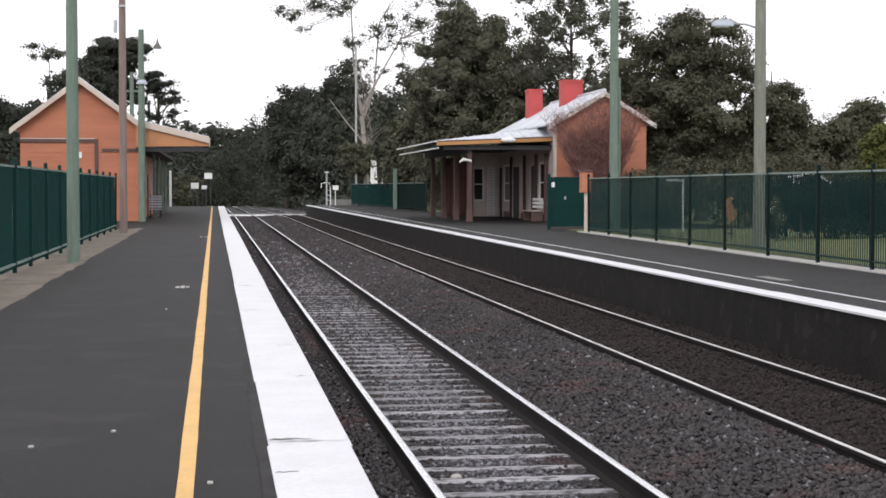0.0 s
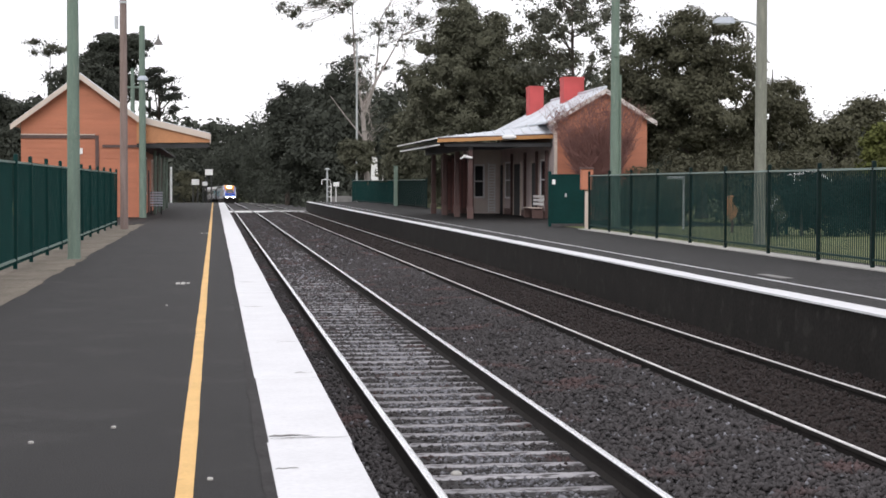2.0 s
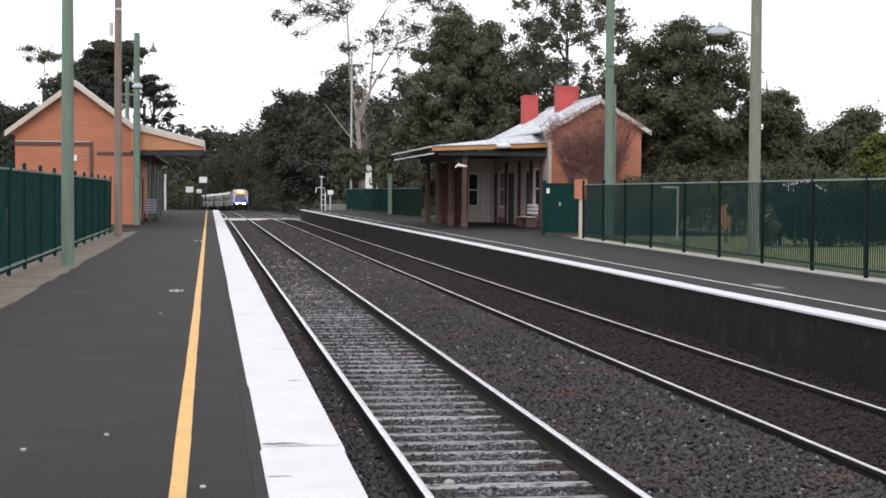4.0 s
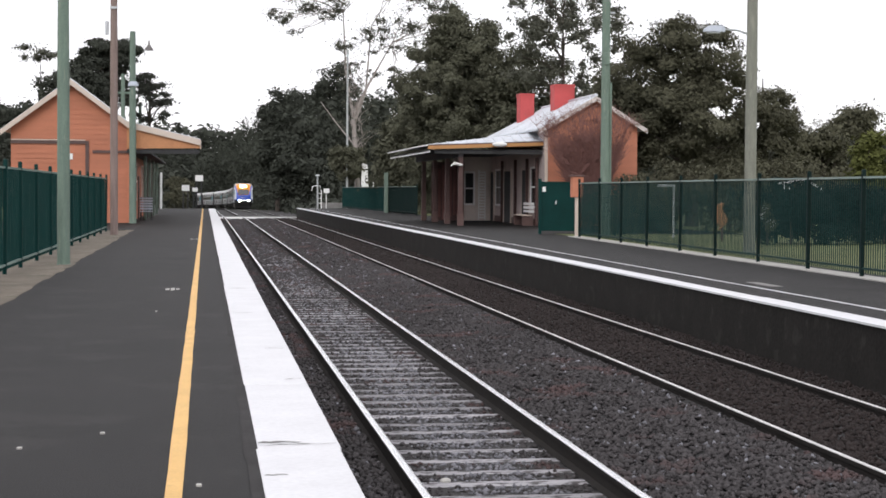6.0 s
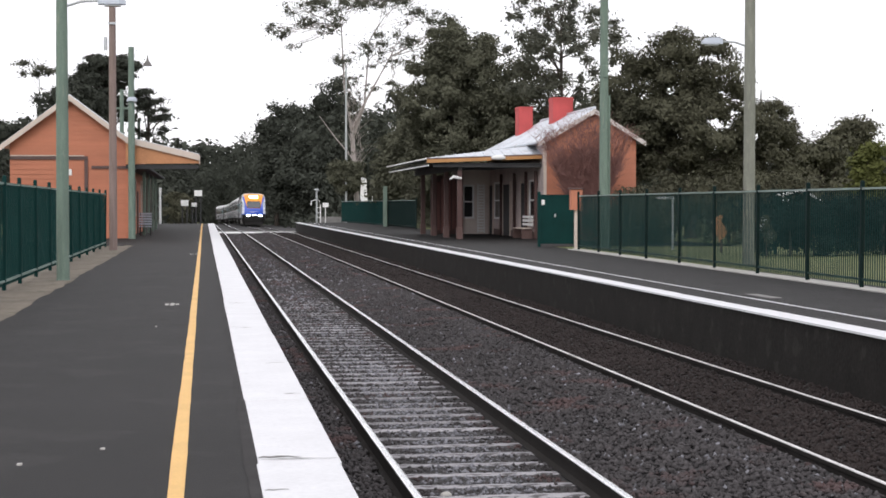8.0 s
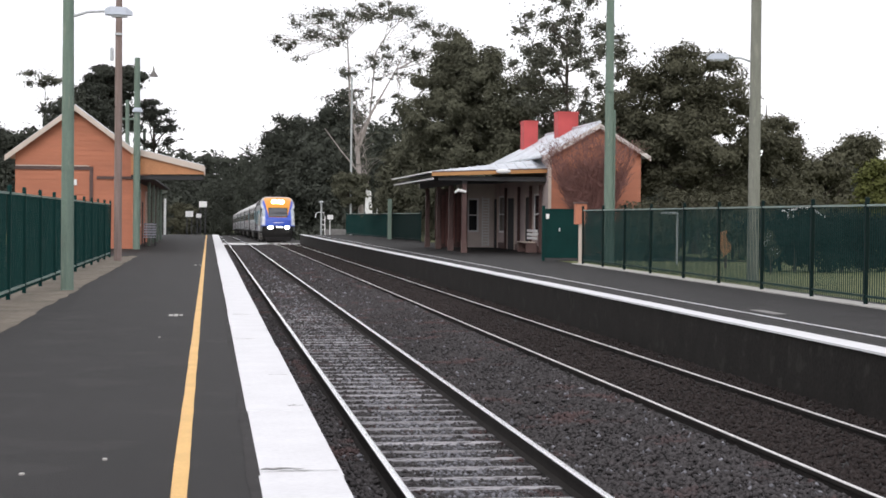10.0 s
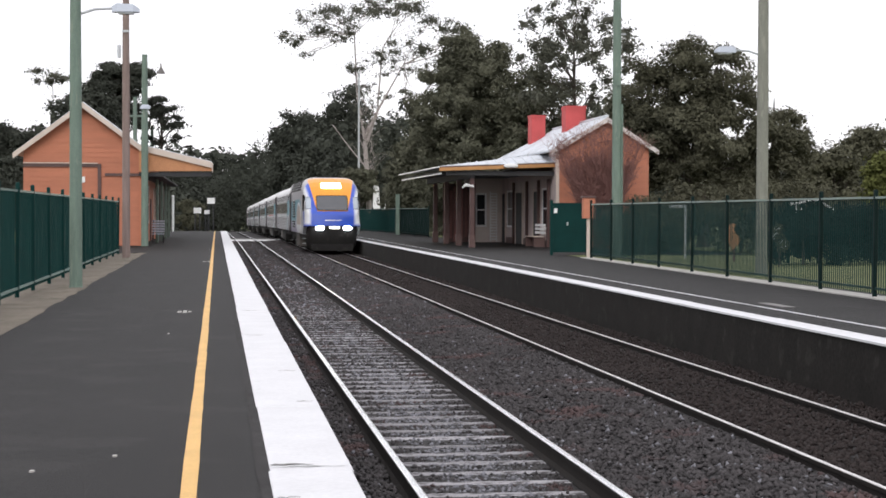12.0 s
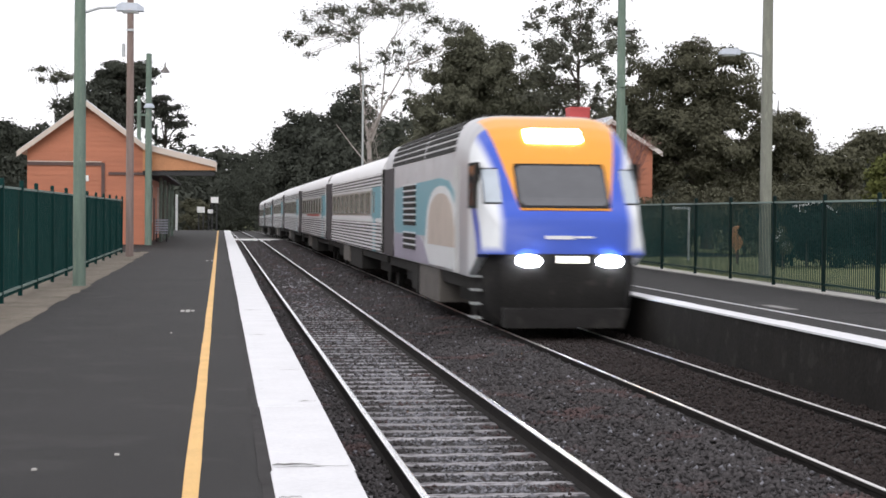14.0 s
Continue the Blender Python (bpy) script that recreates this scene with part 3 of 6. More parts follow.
def window(parent, x, y, z, w, h, facing, name="window", frame_paint=None):
    """A sash window; facing 'x' looks towards the tracks (negative or positive x), 'y' towards the camera."""
    s = math.copysign(1, facing[1])
    frame_paint = frame_paint or CREAM
    along = facing[0] == "x"

    def bx(a0, a1, d0, d1, z0, z1):
        lo, hi = sorted((d0 * s, d1 * s))
        return Geo().box(x + lo, x + hi, y + a0, y + a1, z0, z1) if along else Geo().box(x + a0, x + a1, y + lo, y + hi, z0, z1)
    win = part(name, bx(-w / 2, w / 2, 0.0, 0.02, z, z + h), GLASS_D, parent, "dark sash window glass")
    for a0, a1, z0, z1 in ((-w / 2 - 0.09, -w / 2, z - 0.09, z + h + 0.09), (w / 2, w / 2 + 0.09, z - 0.09, z + h + 0.09), (-w / 2, w / 2, z + h, z + h + 0.09), (-w / 2, w / 2, z - 0.09, z), (-w / 2, w / 2, z + h / 2 - 0.03, z + h / 2 + 0.03)):
        part("window_frame", bx(a0, a1, 0.0, 0.05, z0, z1), frame_paint, win, "cream frame")
    return win


def station_left():
    """Orange weatherboard station building; its awning reaches over the platform."""
    y0, y1 = 73.0, 97.0
    b = thing("station_building", "orange weatherboard station building with cream gable trim and platform awning", "building", "station buildings")
    roof = lambda x: 6.0 - (abs(x + 5.65) * 0.75)
    xl, xr = -8.15, -3.3
    part("wall", Geo().add([(xl, y0, 0), (xr, y0, 0), (xr, y0, 4.22), (-5.65, y0, 5.95), (xl, y0, 4.1), (xl, y1, 0), (xr, y1, 0), (xr, y1, 4.22), (-5.65, y1, 5.95), (xl, y1, 4.1)],
                           ((0, 1, 2, 3, 4), (9, 8, 7, 6, 5), (0, 5, 6, 1), (1, 6, 7, 2), (0, 4, 9, 5), (2, 7, 8, 3), (3, 8, 9, 4))), BOARD, b)
    gable_boards(b, xl, xr, -5.65, lambda x: roof(x) - 0.05, 0.0, y0, BOARD, 0.21)
    # lower band with a raised panel and its dark trim
    part("trim_board", Geo().box(-8.15, -5.05, y0 - 0.075, y0 - 0.037, 3.36, 3.5), BROWN, b, "dark trim")
    part("trim_cap", Geo().box(-8.15, -5.05, y0 - 0.1, y0 - 0.037, 3.505, 3.545), CREAM, b, "pale trim capping")
    part("trim_board", Geo().box(-5.05, -4.9, y0 - 0.075, y0 - 0.037, 2.0, 3.5), BROWN, b, "dark trim")
    part("trim_board", Geo().box(-4.75, -3.3, y0 - 0.075, y0 - 0.037, 2.98, 3.1), BROWN, b, "dark trim")
    part("notice", Geo().box(-5.72, -5.58, y0 - 0.075, y0 - 0.037, 2.7, 2.95), WHITE_P, b, "small white notice")
    part("corner_post", Geo().box(xr, xr + 0.1, y0 - 0.05, y0 + 0.06, 0, 4.1), BOARD, b)
    ex_l, ez_l = -8.55, 3.86
    part("roof", slab_roof(ex_l, ez_l + 0.08, -5.65, 6.12, y0 - 0.35, y1 + 0.35), IRON, b, "galvanised corrugated roof")
    part("roof", slab_roof(xr, 4.36, -5.65, 6.12, y0 - 0.35, y1 + 0.35), IRON, b, "galvanised corrugated roof")
    for xa, za, xb, zb in ((ex_l, ez_l + 0.07, -5.65, 6.1), (-5.65, 6.1, xr, 4.35)):
        part("bargeboard", beam(xa, za, xb, zb, y0 - 0.42, y0 - 0.36, 0.24), CREAM, b, "cream bargeboard")
    # awning over the platform
    ax = -0.2
    part("awning_roof", slab_roof(ax, 3.6, xr, 4.34, y0 - 0.35, y0 + 1.8), IRON, b, "galvanised awning roof")
    part("awning_roof", slab_roof(-2.3, 4.1, xr, 4.34, y0 + 1.81, y1 + 6), IRON, b, "galvanised awning roof")
    part("bargeboard", beam(xr, 4.34, ax, 3.6, y0 - 0.42, y0 - 0.36, 0.26), CREAM, b, "cream bargeboard")
    part("awning_gable", Geo().add([(xr, y0 - 0.3, 4.1), (ax, y0 - 0.3, 3.38), (ax, y0 - 0.3, 3.22), (xr, y0 - 0.3, 3.18), (xr, y0 - 0.24, 4.1), (ax, y0 - 0.24, 3.38), (ax, y0 - 0.24, 3.22), (xr, y0 - 0.24, 3.18)],
                                   ((0, 1, 2, 3), (7, 6, 5, 4), (0, 4, 5, 1), (1, 5, 6, 2), (2, 6, 7, 3), (3, 7, 4, 0))), AWNING, b, "orange boarded awning end")
    part("fascia", Geo().box(ax, ax + 0.04, y0 - 0.35, y0 + 1.8, 3.2, 3.56), CREAM, b)
    # near-black colour here holds the shade under the awning
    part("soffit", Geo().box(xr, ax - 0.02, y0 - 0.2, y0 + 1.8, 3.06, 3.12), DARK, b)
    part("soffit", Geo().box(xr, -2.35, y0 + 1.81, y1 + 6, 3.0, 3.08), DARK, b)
    part("awning_beam", Geo().box(xr, ax - 0.05, y0 - 0.22, y0 - 0.1, 2.98, 3.16), DARK, b, "awning beam coloured dark like the shade there")
    for y in (80, 86.5, 93, 99.5):
        part("awning_post", Geo().block(-2.86, -2.72, y, y + 0.14, 0, 3.0, 0.02), POLE_GREEN, b, "green timber post")
    for y in (77, 82, 90):
        window(b, xr, y, 1.0, 1.1, 1.6, ("x", 1))
    part("door", Geo().box(xr, xr + 0.05, 84.6, 85.6, 0.0, 2.1), BROWN, b, "dark brown door")


def station_right():
    """Apricot weatherboard building with an iron roof and a deep verandah towards the tracks."""
    y0, y1 = 68.6, 82.3
    b = thing("station_building", "apricot weatherboard station building with pale iron roof and red chimneys", "building", "station buildings")
    xl, xr, rx = 14.1, 18.0, 16.15
    roof = lambda x: 5.38 - abs(x - rx) * 0.56
    part("wall", Geo().add([(xl, y0, 0), (xr, y0, 0), (xr, y0, 4.28), (rx, y0, 5.3), (xl, y0, 4.18), (xl, y1, 0), (xr, y1, 0), (xr, y1, 3.98), (rx, y1 - 2.5, 5.3), (xl, y1, 3.98)],
                           ((0, 1, 2, 3, 4), (9, 8, 7, 6, 5), (0, 5, 6, 1), (1, 6, 7, 2), (0, 4, 9, 5), (2, 7, 8, 3), (3, 8, 9, 4))), PINKWALL, b)
    gable_boards(b, xl, xr, rx, lambda x: roof(x) - 0.05, 0.0, y0, BOARD_R, 0.21)
    part("corner_post", Geo().box(xl - 0.06, xl + 0.06, y0 - 0.06, y0 + 0.05, 0, 4.1), CREAM, b)
    ridge = 79.6
    part("roof", slab_roof(xl - 0.35, 4.06, rx, 5.46, y0 - 0.3, ridge), IRON, b, "pale galvanised roof")
    part("roof", slab_roof(xr + 0.35, 4.1, rx, 5.46, y0 - 0.3, ridge), IRON, b, "pale galvanised roof")
    part("hip_roof", Geo().add([(xl - 0.35, ridge, 4.06), (rx, ridge, 5.46), (xr + 0.35, ridge, 4.1), (xl - 0.35, y1 + 0.3, 4.06), (xr + 0.35, y1 + 0.3, 4.1), (xl - 0.35, ridge, 4.0), (rx, ridge, 5.4), (xr + 0.35, ridge, 4.04), (xl - 0.35, y1 + 0.3, 4.0), (xr + 0.35, y1 + 0.3, 4.04)],
                               ((0, 1, 3), (1, 4, 3), (1, 2, 4), (5, 8, 6), (6, 8, 9), (6, 9, 7), (0, 3, 8, 5), (3, 4, 9, 8), (4, 2, 7, 9), (0, 5, 6, 1), (1, 6, 7, 2))), IRON, b, "pale galvanised hip")
    part("ridge_cap", Geo().tube([(rx, y0 - 0.3, 5.5), (rx, ridge, 5.5)], [0.07, 0.07], 8), IRON, b)
    part("bargeboard", beam(xl - 0.35, 4.05, rx, 5.45, y0 - 0.36, y0 - 0.31, 0.2), BARGE, b, "weathered pale bargeboard")
    part("bargeboard", beam(rx, 5.45, xr + 0.35, 4.1, y0 - 0.36, y0 - 0.31, 0.2), BARGE, b, "weathered pale bargeboard")
    for y, x, w, top in ((73.5, 15.93, 0.92, 6.25), (78.6, 15.22, 0.68, 6.12)):
        ch = part("chimney", Geo().block(x - w / 2, x + w / 2, y, y + 0.9, 4.2, top, 0.02), CHIMNEY, b, "red-painted brick chimney")
        part("chimney_cap", Geo().block(x - w / 2 - 0.02, x + w / 2 + 0.02, y - 0.02, y + 0.92, top - 0.14, top + 0.01, 0.02), CHIMNEY, ch)
    # verandah
    vx, vy0, vy1 = 9.2, y0 + 0.6, 84.0
    hip = vy0 + 1.7
    top = [(vx, vy0, 3.4), (vx, vy1, 3.4), (xl, vy1, 4.0), (xl, hip, 4.0)]
    part("verandah_roof", Geo().add(top + [(x, y, z - 0.05) for x, y, z in top], ((0, 1, 2, 3), (7, 6, 5, 4), (0, 4, 5, 1), (1, 5, 6, 2), (2, 6, 7, 3), (3, 7, 4, 0))), IRON, b, "pale galvanised verandah roof")
    end = [(vx, vy0, 3.4), (xl, hip, 4.0), (xl, vy0, 3.6)]
    part("verandah_roof", Geo().add(end + [(x, y, z - 0.05) for x, y, z in end], ((0, 1, 2), (5, 4, 3), (0, 3, 4, 1), (1, 4, 5, 2), (2, 5, 3, 0))), IRON, b, "pale galvanised hipped verandah end")
    for i in range(1, 12):
        t = i / 12
        x, z0r = vx + (xl - vx) * t, 3.4 + 0.2 * t
        part("roof_rib", Geo().add([(x, vy0 - 0.02, z0r + 0.03), (x + 0.05, vy0 - 0.02, z0r + 0.03), (x + 0.05, vy0 + 1.7 * t, 3.43 + 0.6 * t), (x, vy0 + 1.7 * t, 3.43 + 0.6 * t), (x, vy0 - 0.02, z0r), (x + 0.05, vy0 - 0.02, z0r), (x + 0.05, vy0 + 1.7 * t, 3.4 + 0.6 * t), (x, vy0 + 1.7 * t, 3.4 + 0.6 * t)],
                                   ((0, 1, 2, 3), (4, 7, 6, 5), (0, 4, 5, 1), (1, 5, 6, 2), (2, 6, 7, 3), (3, 7, 4, 0))), IRON, b)
    part("fascia", beam(vx, 3.34, xl, 3.54, vy0 - 0.07, vy0 - 0.01, 0.15), OCHRE, b, "ochre-painted fascia")
    part("fascia_top", beam(vx, 3.38, xl, 3.58, vy0 - 0.075, vy0 - 0.012, 0.045), BROWN, b, "dark gutter line")
    part("gutter", Geo().box(vx - 0.08, vx, vy0 - 0.05, vy1, 3.33, 3.385), WHITE_P, b, "white gutter")
    part("gutter_board", Geo().box(vx + 0.06, vx + 0.1, vy0, vy1, 3.06, 3.12), WHITE_P, b)
    # the shade below the verandah roof is put into this dark colour
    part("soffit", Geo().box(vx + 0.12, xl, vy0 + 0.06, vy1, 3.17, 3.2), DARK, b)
    part("verandah_beam", Geo().box(vx + 0.3, xl, vy0 + 0.1, vy0 + 0.22, 3.02, 3.165), DARK, b, "verandah beam coloured dark like the shade there")
    part("verandah_beam", Geo().box(10.55, 10.75, vy0 + 0.25, vy1, 2.9, 3.165), DARK, b, "verandah beam coloured dark like the shade there")
    for y in (69.5, 73.4, 77.4, 81.4):
        post = part("verandah_post", Geo().block(10.55, 10.75, y, y + 0.2, 0, 2.9, 0.015), MAROON, b, "maroon timber post")
        part("post_base", Geo().block(10.52, 10.78, y - 0.03, y + 0.23, 0.0, 0.5, 0.015), BROWN, post)
    for y, w in ((71.0, 1.3), (79.8, 1.5)):
        window(b, xl, y, 0.85, w, 1.6, ("x", -1), frame_paint=WHITE_P)
    for y, w in ((73.0, 1.3), (77.3, 1.7), (81.5, 0.9)):
        d = part("door", Geo().box(xl - 0.05, xl, y - w / 2, y + w / 2, 0, 2.4), DARK, b, "dark timber door")
        part("door_frame", Geo().box(xl - 0.07, xl, y + w / 2, y + w / 2 + 0.12, 0, 2.5), CREAM, d)
        part("door_frame", Geo().box(xl - 0.07, xl, y - w / 2 - 0.12, y - w / 2, 0, 2.5), CREAM, d)
    part("plinth", Geo().box(xl - 0.03, xl, y0, 82.0, 0, 0.0 + 0.28), BROWN, b, "dark base board")
    for y in (70.0, 72.2, 75.0, 78.4):
        part("wall_post", Geo().block(xl - 0.16, xl - 0.035, y, y + 0.13, 0, 2.9, 0.01), MAROON, b, "maroon timber wall post")
    # red-brown boarded screen at the far end, its boards uneven
    rnd = random.Random(31)
    screen = part("end_screen", Geo().box(11.1, 12.72, 82.02, 82.09, 0, 2.9), MAROON, b, "dark timber end screen")
    x = 11.12
    while x < 12.6:
        w = rnd.uniform(0.09, 0.17)
        part("board", Geo().box(x, x + w, 81.97 + rnd.uniform(0, 0.03), 82.015, rnd.uniform(0.05, 0.3), rnd.uniform(2.4, 2.75)), REDWOOD, screen)
        x += w + rnd.uniform(0.03, 0.09)
    # cross wall at the end of the verandah, with a doorway and lattice screen
    part("end_wall", Geo().box(12.2, xl - 0.005, 82.1, 82.25, 0, 3.16), DAYLIT_WALL, b, "verandah end wall with daylight painted into its pale colour")
    window(b, 13.0, 82.1, 0.85, 0.4, 1.5, ("y", -1), frame_paint=WHITE_P)
    lat = part("lattice_screen", Geo().box(13.38, 13.43, 81.6, 81.66, 0.05, 2.5), WHITE_P, b, "white lattice screen")
    for i in range(17):
        part("slat", Geo().box(13.43, 13.7, 81.6, 81.63, 0.12 + i * 0.14, 0.19 + i * 0.14), WHITE_P, lat)
    part("stile", Geo().box(13.7, 13.75, 81.6, 81.66, 0.05, 2.45), WHITE_P, lat)
    part("lamp_bracket", Geo().tube([(10.7, 69.4, 2.55), (10.35, 69.4, 2.62), (10.2, 69.4, 2.5)], [0.05, 0.07, 0.03], 8), WHITE_P, b, "white verandah lamp")
    lamp = thing("verandah_light", "white oval light on the verandah fascia", "lamp")
    part("diffuser", Geo().tube([(11.9, vy0 - 0.2, 3.42), (12.05, vy0 - 0.2, 3.42), (12.35, vy0 - 0.2, 3.42), (12.5, vy0 - 0.2, 3.42)], [0.05, 0.1, 0.1, 0.05], 12), WHITE_P, lamp, smooth=True)
    part("mount", Geo().box(12.1, 12.3, vy0 - 0.15, vy0 - 0.06, 3.38, 3.46), LAMP_GREY, lamp)


station_left()
station_right()


# ---- trees ----
def leaf_cloud(rng, centres, radii, count, size, squash=0.8, soft=False):
    """Leaf sprays scattered in many clumps: small bent quads, denser on the outside of each clump."""
    c = np.asarray(centres, float)
    r = np.asarray(radii, float)
    pick = rng.choice(len(c), count, p=r ** 2 / (r ** 2).sum())
    d = rng.normal(size=(count, 3))
    d /= np.linalg.norm(d, axis=1, keepdims=True)
    rad = r[pick] * (np.abs(rng.normal(0, 0.62, count)) if soft else rng.random(count) ** 0.45)
    # each clump is stretched its own way, and a few sprays stand out of it
    axis = rng.normal(size=(len(c), 3)) * (1, 1, 0.7)
    axis /= np.linalg.norm(axis, axis=1, keepdims=True)
    pull = rng.uniform(0.15, 1.0, len(c))[pick]
    out = rng.random(count) < 0.13
    rad = np.where(out, rad * rng.uniform(1.1, 1.75, count), rad)
    d = d * 0.82 + axis[pick] * (d * axis[pick]).sum(1)[:, None] * pull[:, None]
    pos = c[pick] + d * rad[:, None] * np.array([1, 1, squash])
    # leaves face outwards and up to the light, unevenly
    face = d * 0.8 + (0, 0, 0.5) + rng.normal(size=(count, 3)) * 0.55
    u = np.cross(face, rng.normal(size=(count, 3)))
    u /= np.linalg.norm(u, axis=1, keepdims=True)
    w = np.cross(face, u)
    w /= np.linalg.norm(w, axis=1, keepdims=True)
    s = size * rng.uniform(0.6, 1.4, count)[:, None]
    fold = np.cross(u, w) * s * 0.25
    v = np.stack([pos - u * s, pos - w * s * 0.5 + fold, pos + u * s, pos + w * s * 0.5 + fold], 1)
    return v.reshape(-1, 3), np.arange(count * 4).reshape(-1, 4)


def make_tree(at, height, crown, leaf, bark, label, seed, trunk_r=0.3, count=9000, size=0.28, clumps=60, clump_r=1.0, lean=0.0, fork=0.35, squash=0.8, category="tree", name="tree", soft=False):
    """crown: (centre height, half width, half height) as fractions or metres of an uneven ovoid filled with clumps."""
    rng, rnd = np.random.default_rng(seed), random.Random(seed)
    tree = thing(name, label, category, "trees round the station", at=at)
    cz, cw, chh = crown
    pts = []
    for _ in range(clumps):
        d = rng.normal(size=3)
        d /= np.linalg.norm(d)
        k = rng.random() ** 0.33
        pts.append((d[0] * cw * k + lean * (cz + d[2] * chh * k) / height, d[1] * cw * k, cz + d[2] * chh * k))
    g = Geo()
    top = (lean * 0.85, 0, height * 0.9)
    mid = (lean * 0.4 + rnd.uniform(-0.2, 0.2), 0, height * fork)
    g.tube([(0, 0, -0.2), (0.02, 0, 0.4), mid, ((mid[0] + top[0]) / 2, 0.1, (mid[2] + top[2]) / 2), top], [trunk_r * 1.3, trunk_r, trunk_r * 0.75, trunk_r * 0.45, trunk_r * 0.08], 9)
    for k in range(min(24, clumps)):
        q = pts[k * len(pts) // min(24, clumps)]
        z = min(height * 0.8, max(height * fork * 0.9, q[2] - rnd.uniform(0.6, 2.5)))
        t = (z - mid[2]) / max(0.1, top[2] - mid[2])
        s = (mid[0] + (top[0] - mid[0]) * t, 0, z)
        m = tuple((a + b2) / 2 + rnd.uniform(-0.25, 0.25) for a, b2 in zip(s, q))
        g.tube([s, m, q], [trunk_r * 0.32, trunk_r * 0.2, trunk_r * 0.06], 6, False)
    part("trunk", g, bark, tree, smooth=True)
    v, f = leaf_cloud(rng, pts, rng.uniform(0.6, 1.3, len(pts)) * clump_r, count, size, squash, soft)
    part("crown", raw_mesh("crown", v, f, leaf), leaf, tree)
    return tree


ground_z = -0.1
make_tree((16.5, 108, ground_z), 13.6, (6.0, 4.3, 7.3), LEAF_DARK, BARK_DARK, "tall dense dark green conifer behind the station", 11, 0.4, 115000, 0.1, 380, 0.6)
make_tree((16.3, 109, ground_z), 14.2, (11.0, 1.6, 2.4), LEAF_DARK, BARK_DARK, "tapering conifer rising above the station", 51, 0.3, 17000, 0.1, 34, 0.75)
make_tree((14.2, 116, ground_z), 7.6, (3.8, 2.1, 3.6), LEAF_DARK, BARK_DARK, "dark green tree beside the tall conifer", 12, 0.3, 26000, 0.14, 60, 1.0)
make_tree((20.2, 104, ground_z), 11.0, (5.4, 3.0, 5.0), LEAF_DARK, BARK_DARK, "dark bushy tree behind the iron roof", 13, 0.3, 45000, 0.105, 60, 1.0)
make_tree((21.5, 100, ground_z), 15.5, (10.6, 3.7, 4.8), LEAF_GUM, BARK_DARK, "tall open gum tree with many thin limbs", 15, 0.17, 16000, 0.11, 95, 0.62, fork=0.3, soft=True)
make_tree((11.9, 139.4, -0.6), 6.6, (4.3, 1.5, 1.6), LEAF_DARK, BARK_DARK, "dark bushy tree before the pale gum trunk", 55, 0.12, 7000, 0.12, 30, 0.6)
make_tree((21.4, 72, ground_z), 9.4, (5.4, 2.5, 3.9), LEAF_MID, BARK_DARK, "broad dark evergreen tree behind the fence", 16, 0.3, 72000, 0.075, 150, 0.55)
make_tree((25.3, 74, ground_z), 7.6, (4.3, 1.9, 3.2), LEAF_MID, BARK_DARK, "smaller evergreen tree beside the broad one", 17, 0.22, 34000, 0.075, 60, 0.55)
make_tree((18.9, 73, ground_z), 9.0, (4.9, 1.9, 3.5), LEAF_MID, BARK_DARK, "dark tree close behind the weatherboard gable", 18, 0.2, 48000, 0.075, 90, 0.55)
make_tree((39.6, 104, ground_z), 6.6, (3.2, 2.1, 3.1), LEAF_MID, BARK_DARK, "rounded grey-green tree across the park", 19, 0.2, 16000, 0.13, 40, 0.8)
make_tree((44.3, 110, ground_z), 8.2, (6.5, 1.7, 1.2), LEAF_MID, BARK_DARK, "spreading tree across the park", 20, 0.15, 10000, 0.12, 24, 0.75, soft=True)
make_tree((42.5, 112, ground_z), 5.0, (2.6, 3.0, 2.2), LEAF_MID, BARK_DARK, "low dark tree across the park", 52, 0.2, 14000, 0.13, 36, 0.8)
make_tree((27.2, 66, ground_z), 4.6, (2.9, 0.6, 1.2), LEAF_LIME, BARK_DARK, "yellow-green shrubby tree beyond the fence", 21, 0.1, 6500, 0.09, 30, 0.42, fork=0.2)
make_tree((-6.8, 118, ground_z), 12.1, (10.7, 2.3, 1.35), LEAF_WOODS, BARK_DARK, "flat-topped dark pine behind the station building", 22, 0.35, 26000, 0.095, 70, 0.55, squash=0.55, fork=0.5)
make_tree((-7.0, 117, ground_z), 9.6, (7.9, 2.2, 1.6), LEAF_WOODS, BARK_DARK, "dark pine with dense lower boughs", 56, 0.3, 17000, 0.1, 40, 0.6, squash=0.5, fork=0.5)
make_tree((-3.9, 120, ground_z), 9.8, (8.0, 1.5, 2.0), LEAF_WOODS, BARK_DARK, "dark pine with low layered boughs", 53, 0.2, 9000, 0.1, 20, 0.6, soft=True, squash=0.4, fork=0.4)
make_tree((-11.6, 122, ground_z), 12.0, (11.0, 1.5, 0.8), LEAF_GUM, BARK_DARK, "thin open tree behind the station building", 23, 0.06, 2000, 0.1, 7, 0.6, squash=0.4, soft=True)
make_tree((-13.4, 112, ground_z), 7.4, (5.6, 1.5, 1.6), LEAF_WOODS, BARK_DARK, "dark rounded tree behind the fence", 24, 0.2, 9000, 0.13, 24, 0.7)
make_tree((-13.6, 108, ground_z), 4.8, (2.6, 2.6, 2.2), LEAF_WOODS, BARK_DARK, "low dark bushy tree behind the fence", 54, 0.2, 12000, 0.13, 30, 0.8)
make_tree((-9.5, 112, ground_z), 9.6, (6.2, 2.8, 3.7), LEAF_WOODS, BARK_DARK, "dark bushy tree behind the weatherboard gable", 25, 0.22, 34000, 0.13, 60, 0.9)
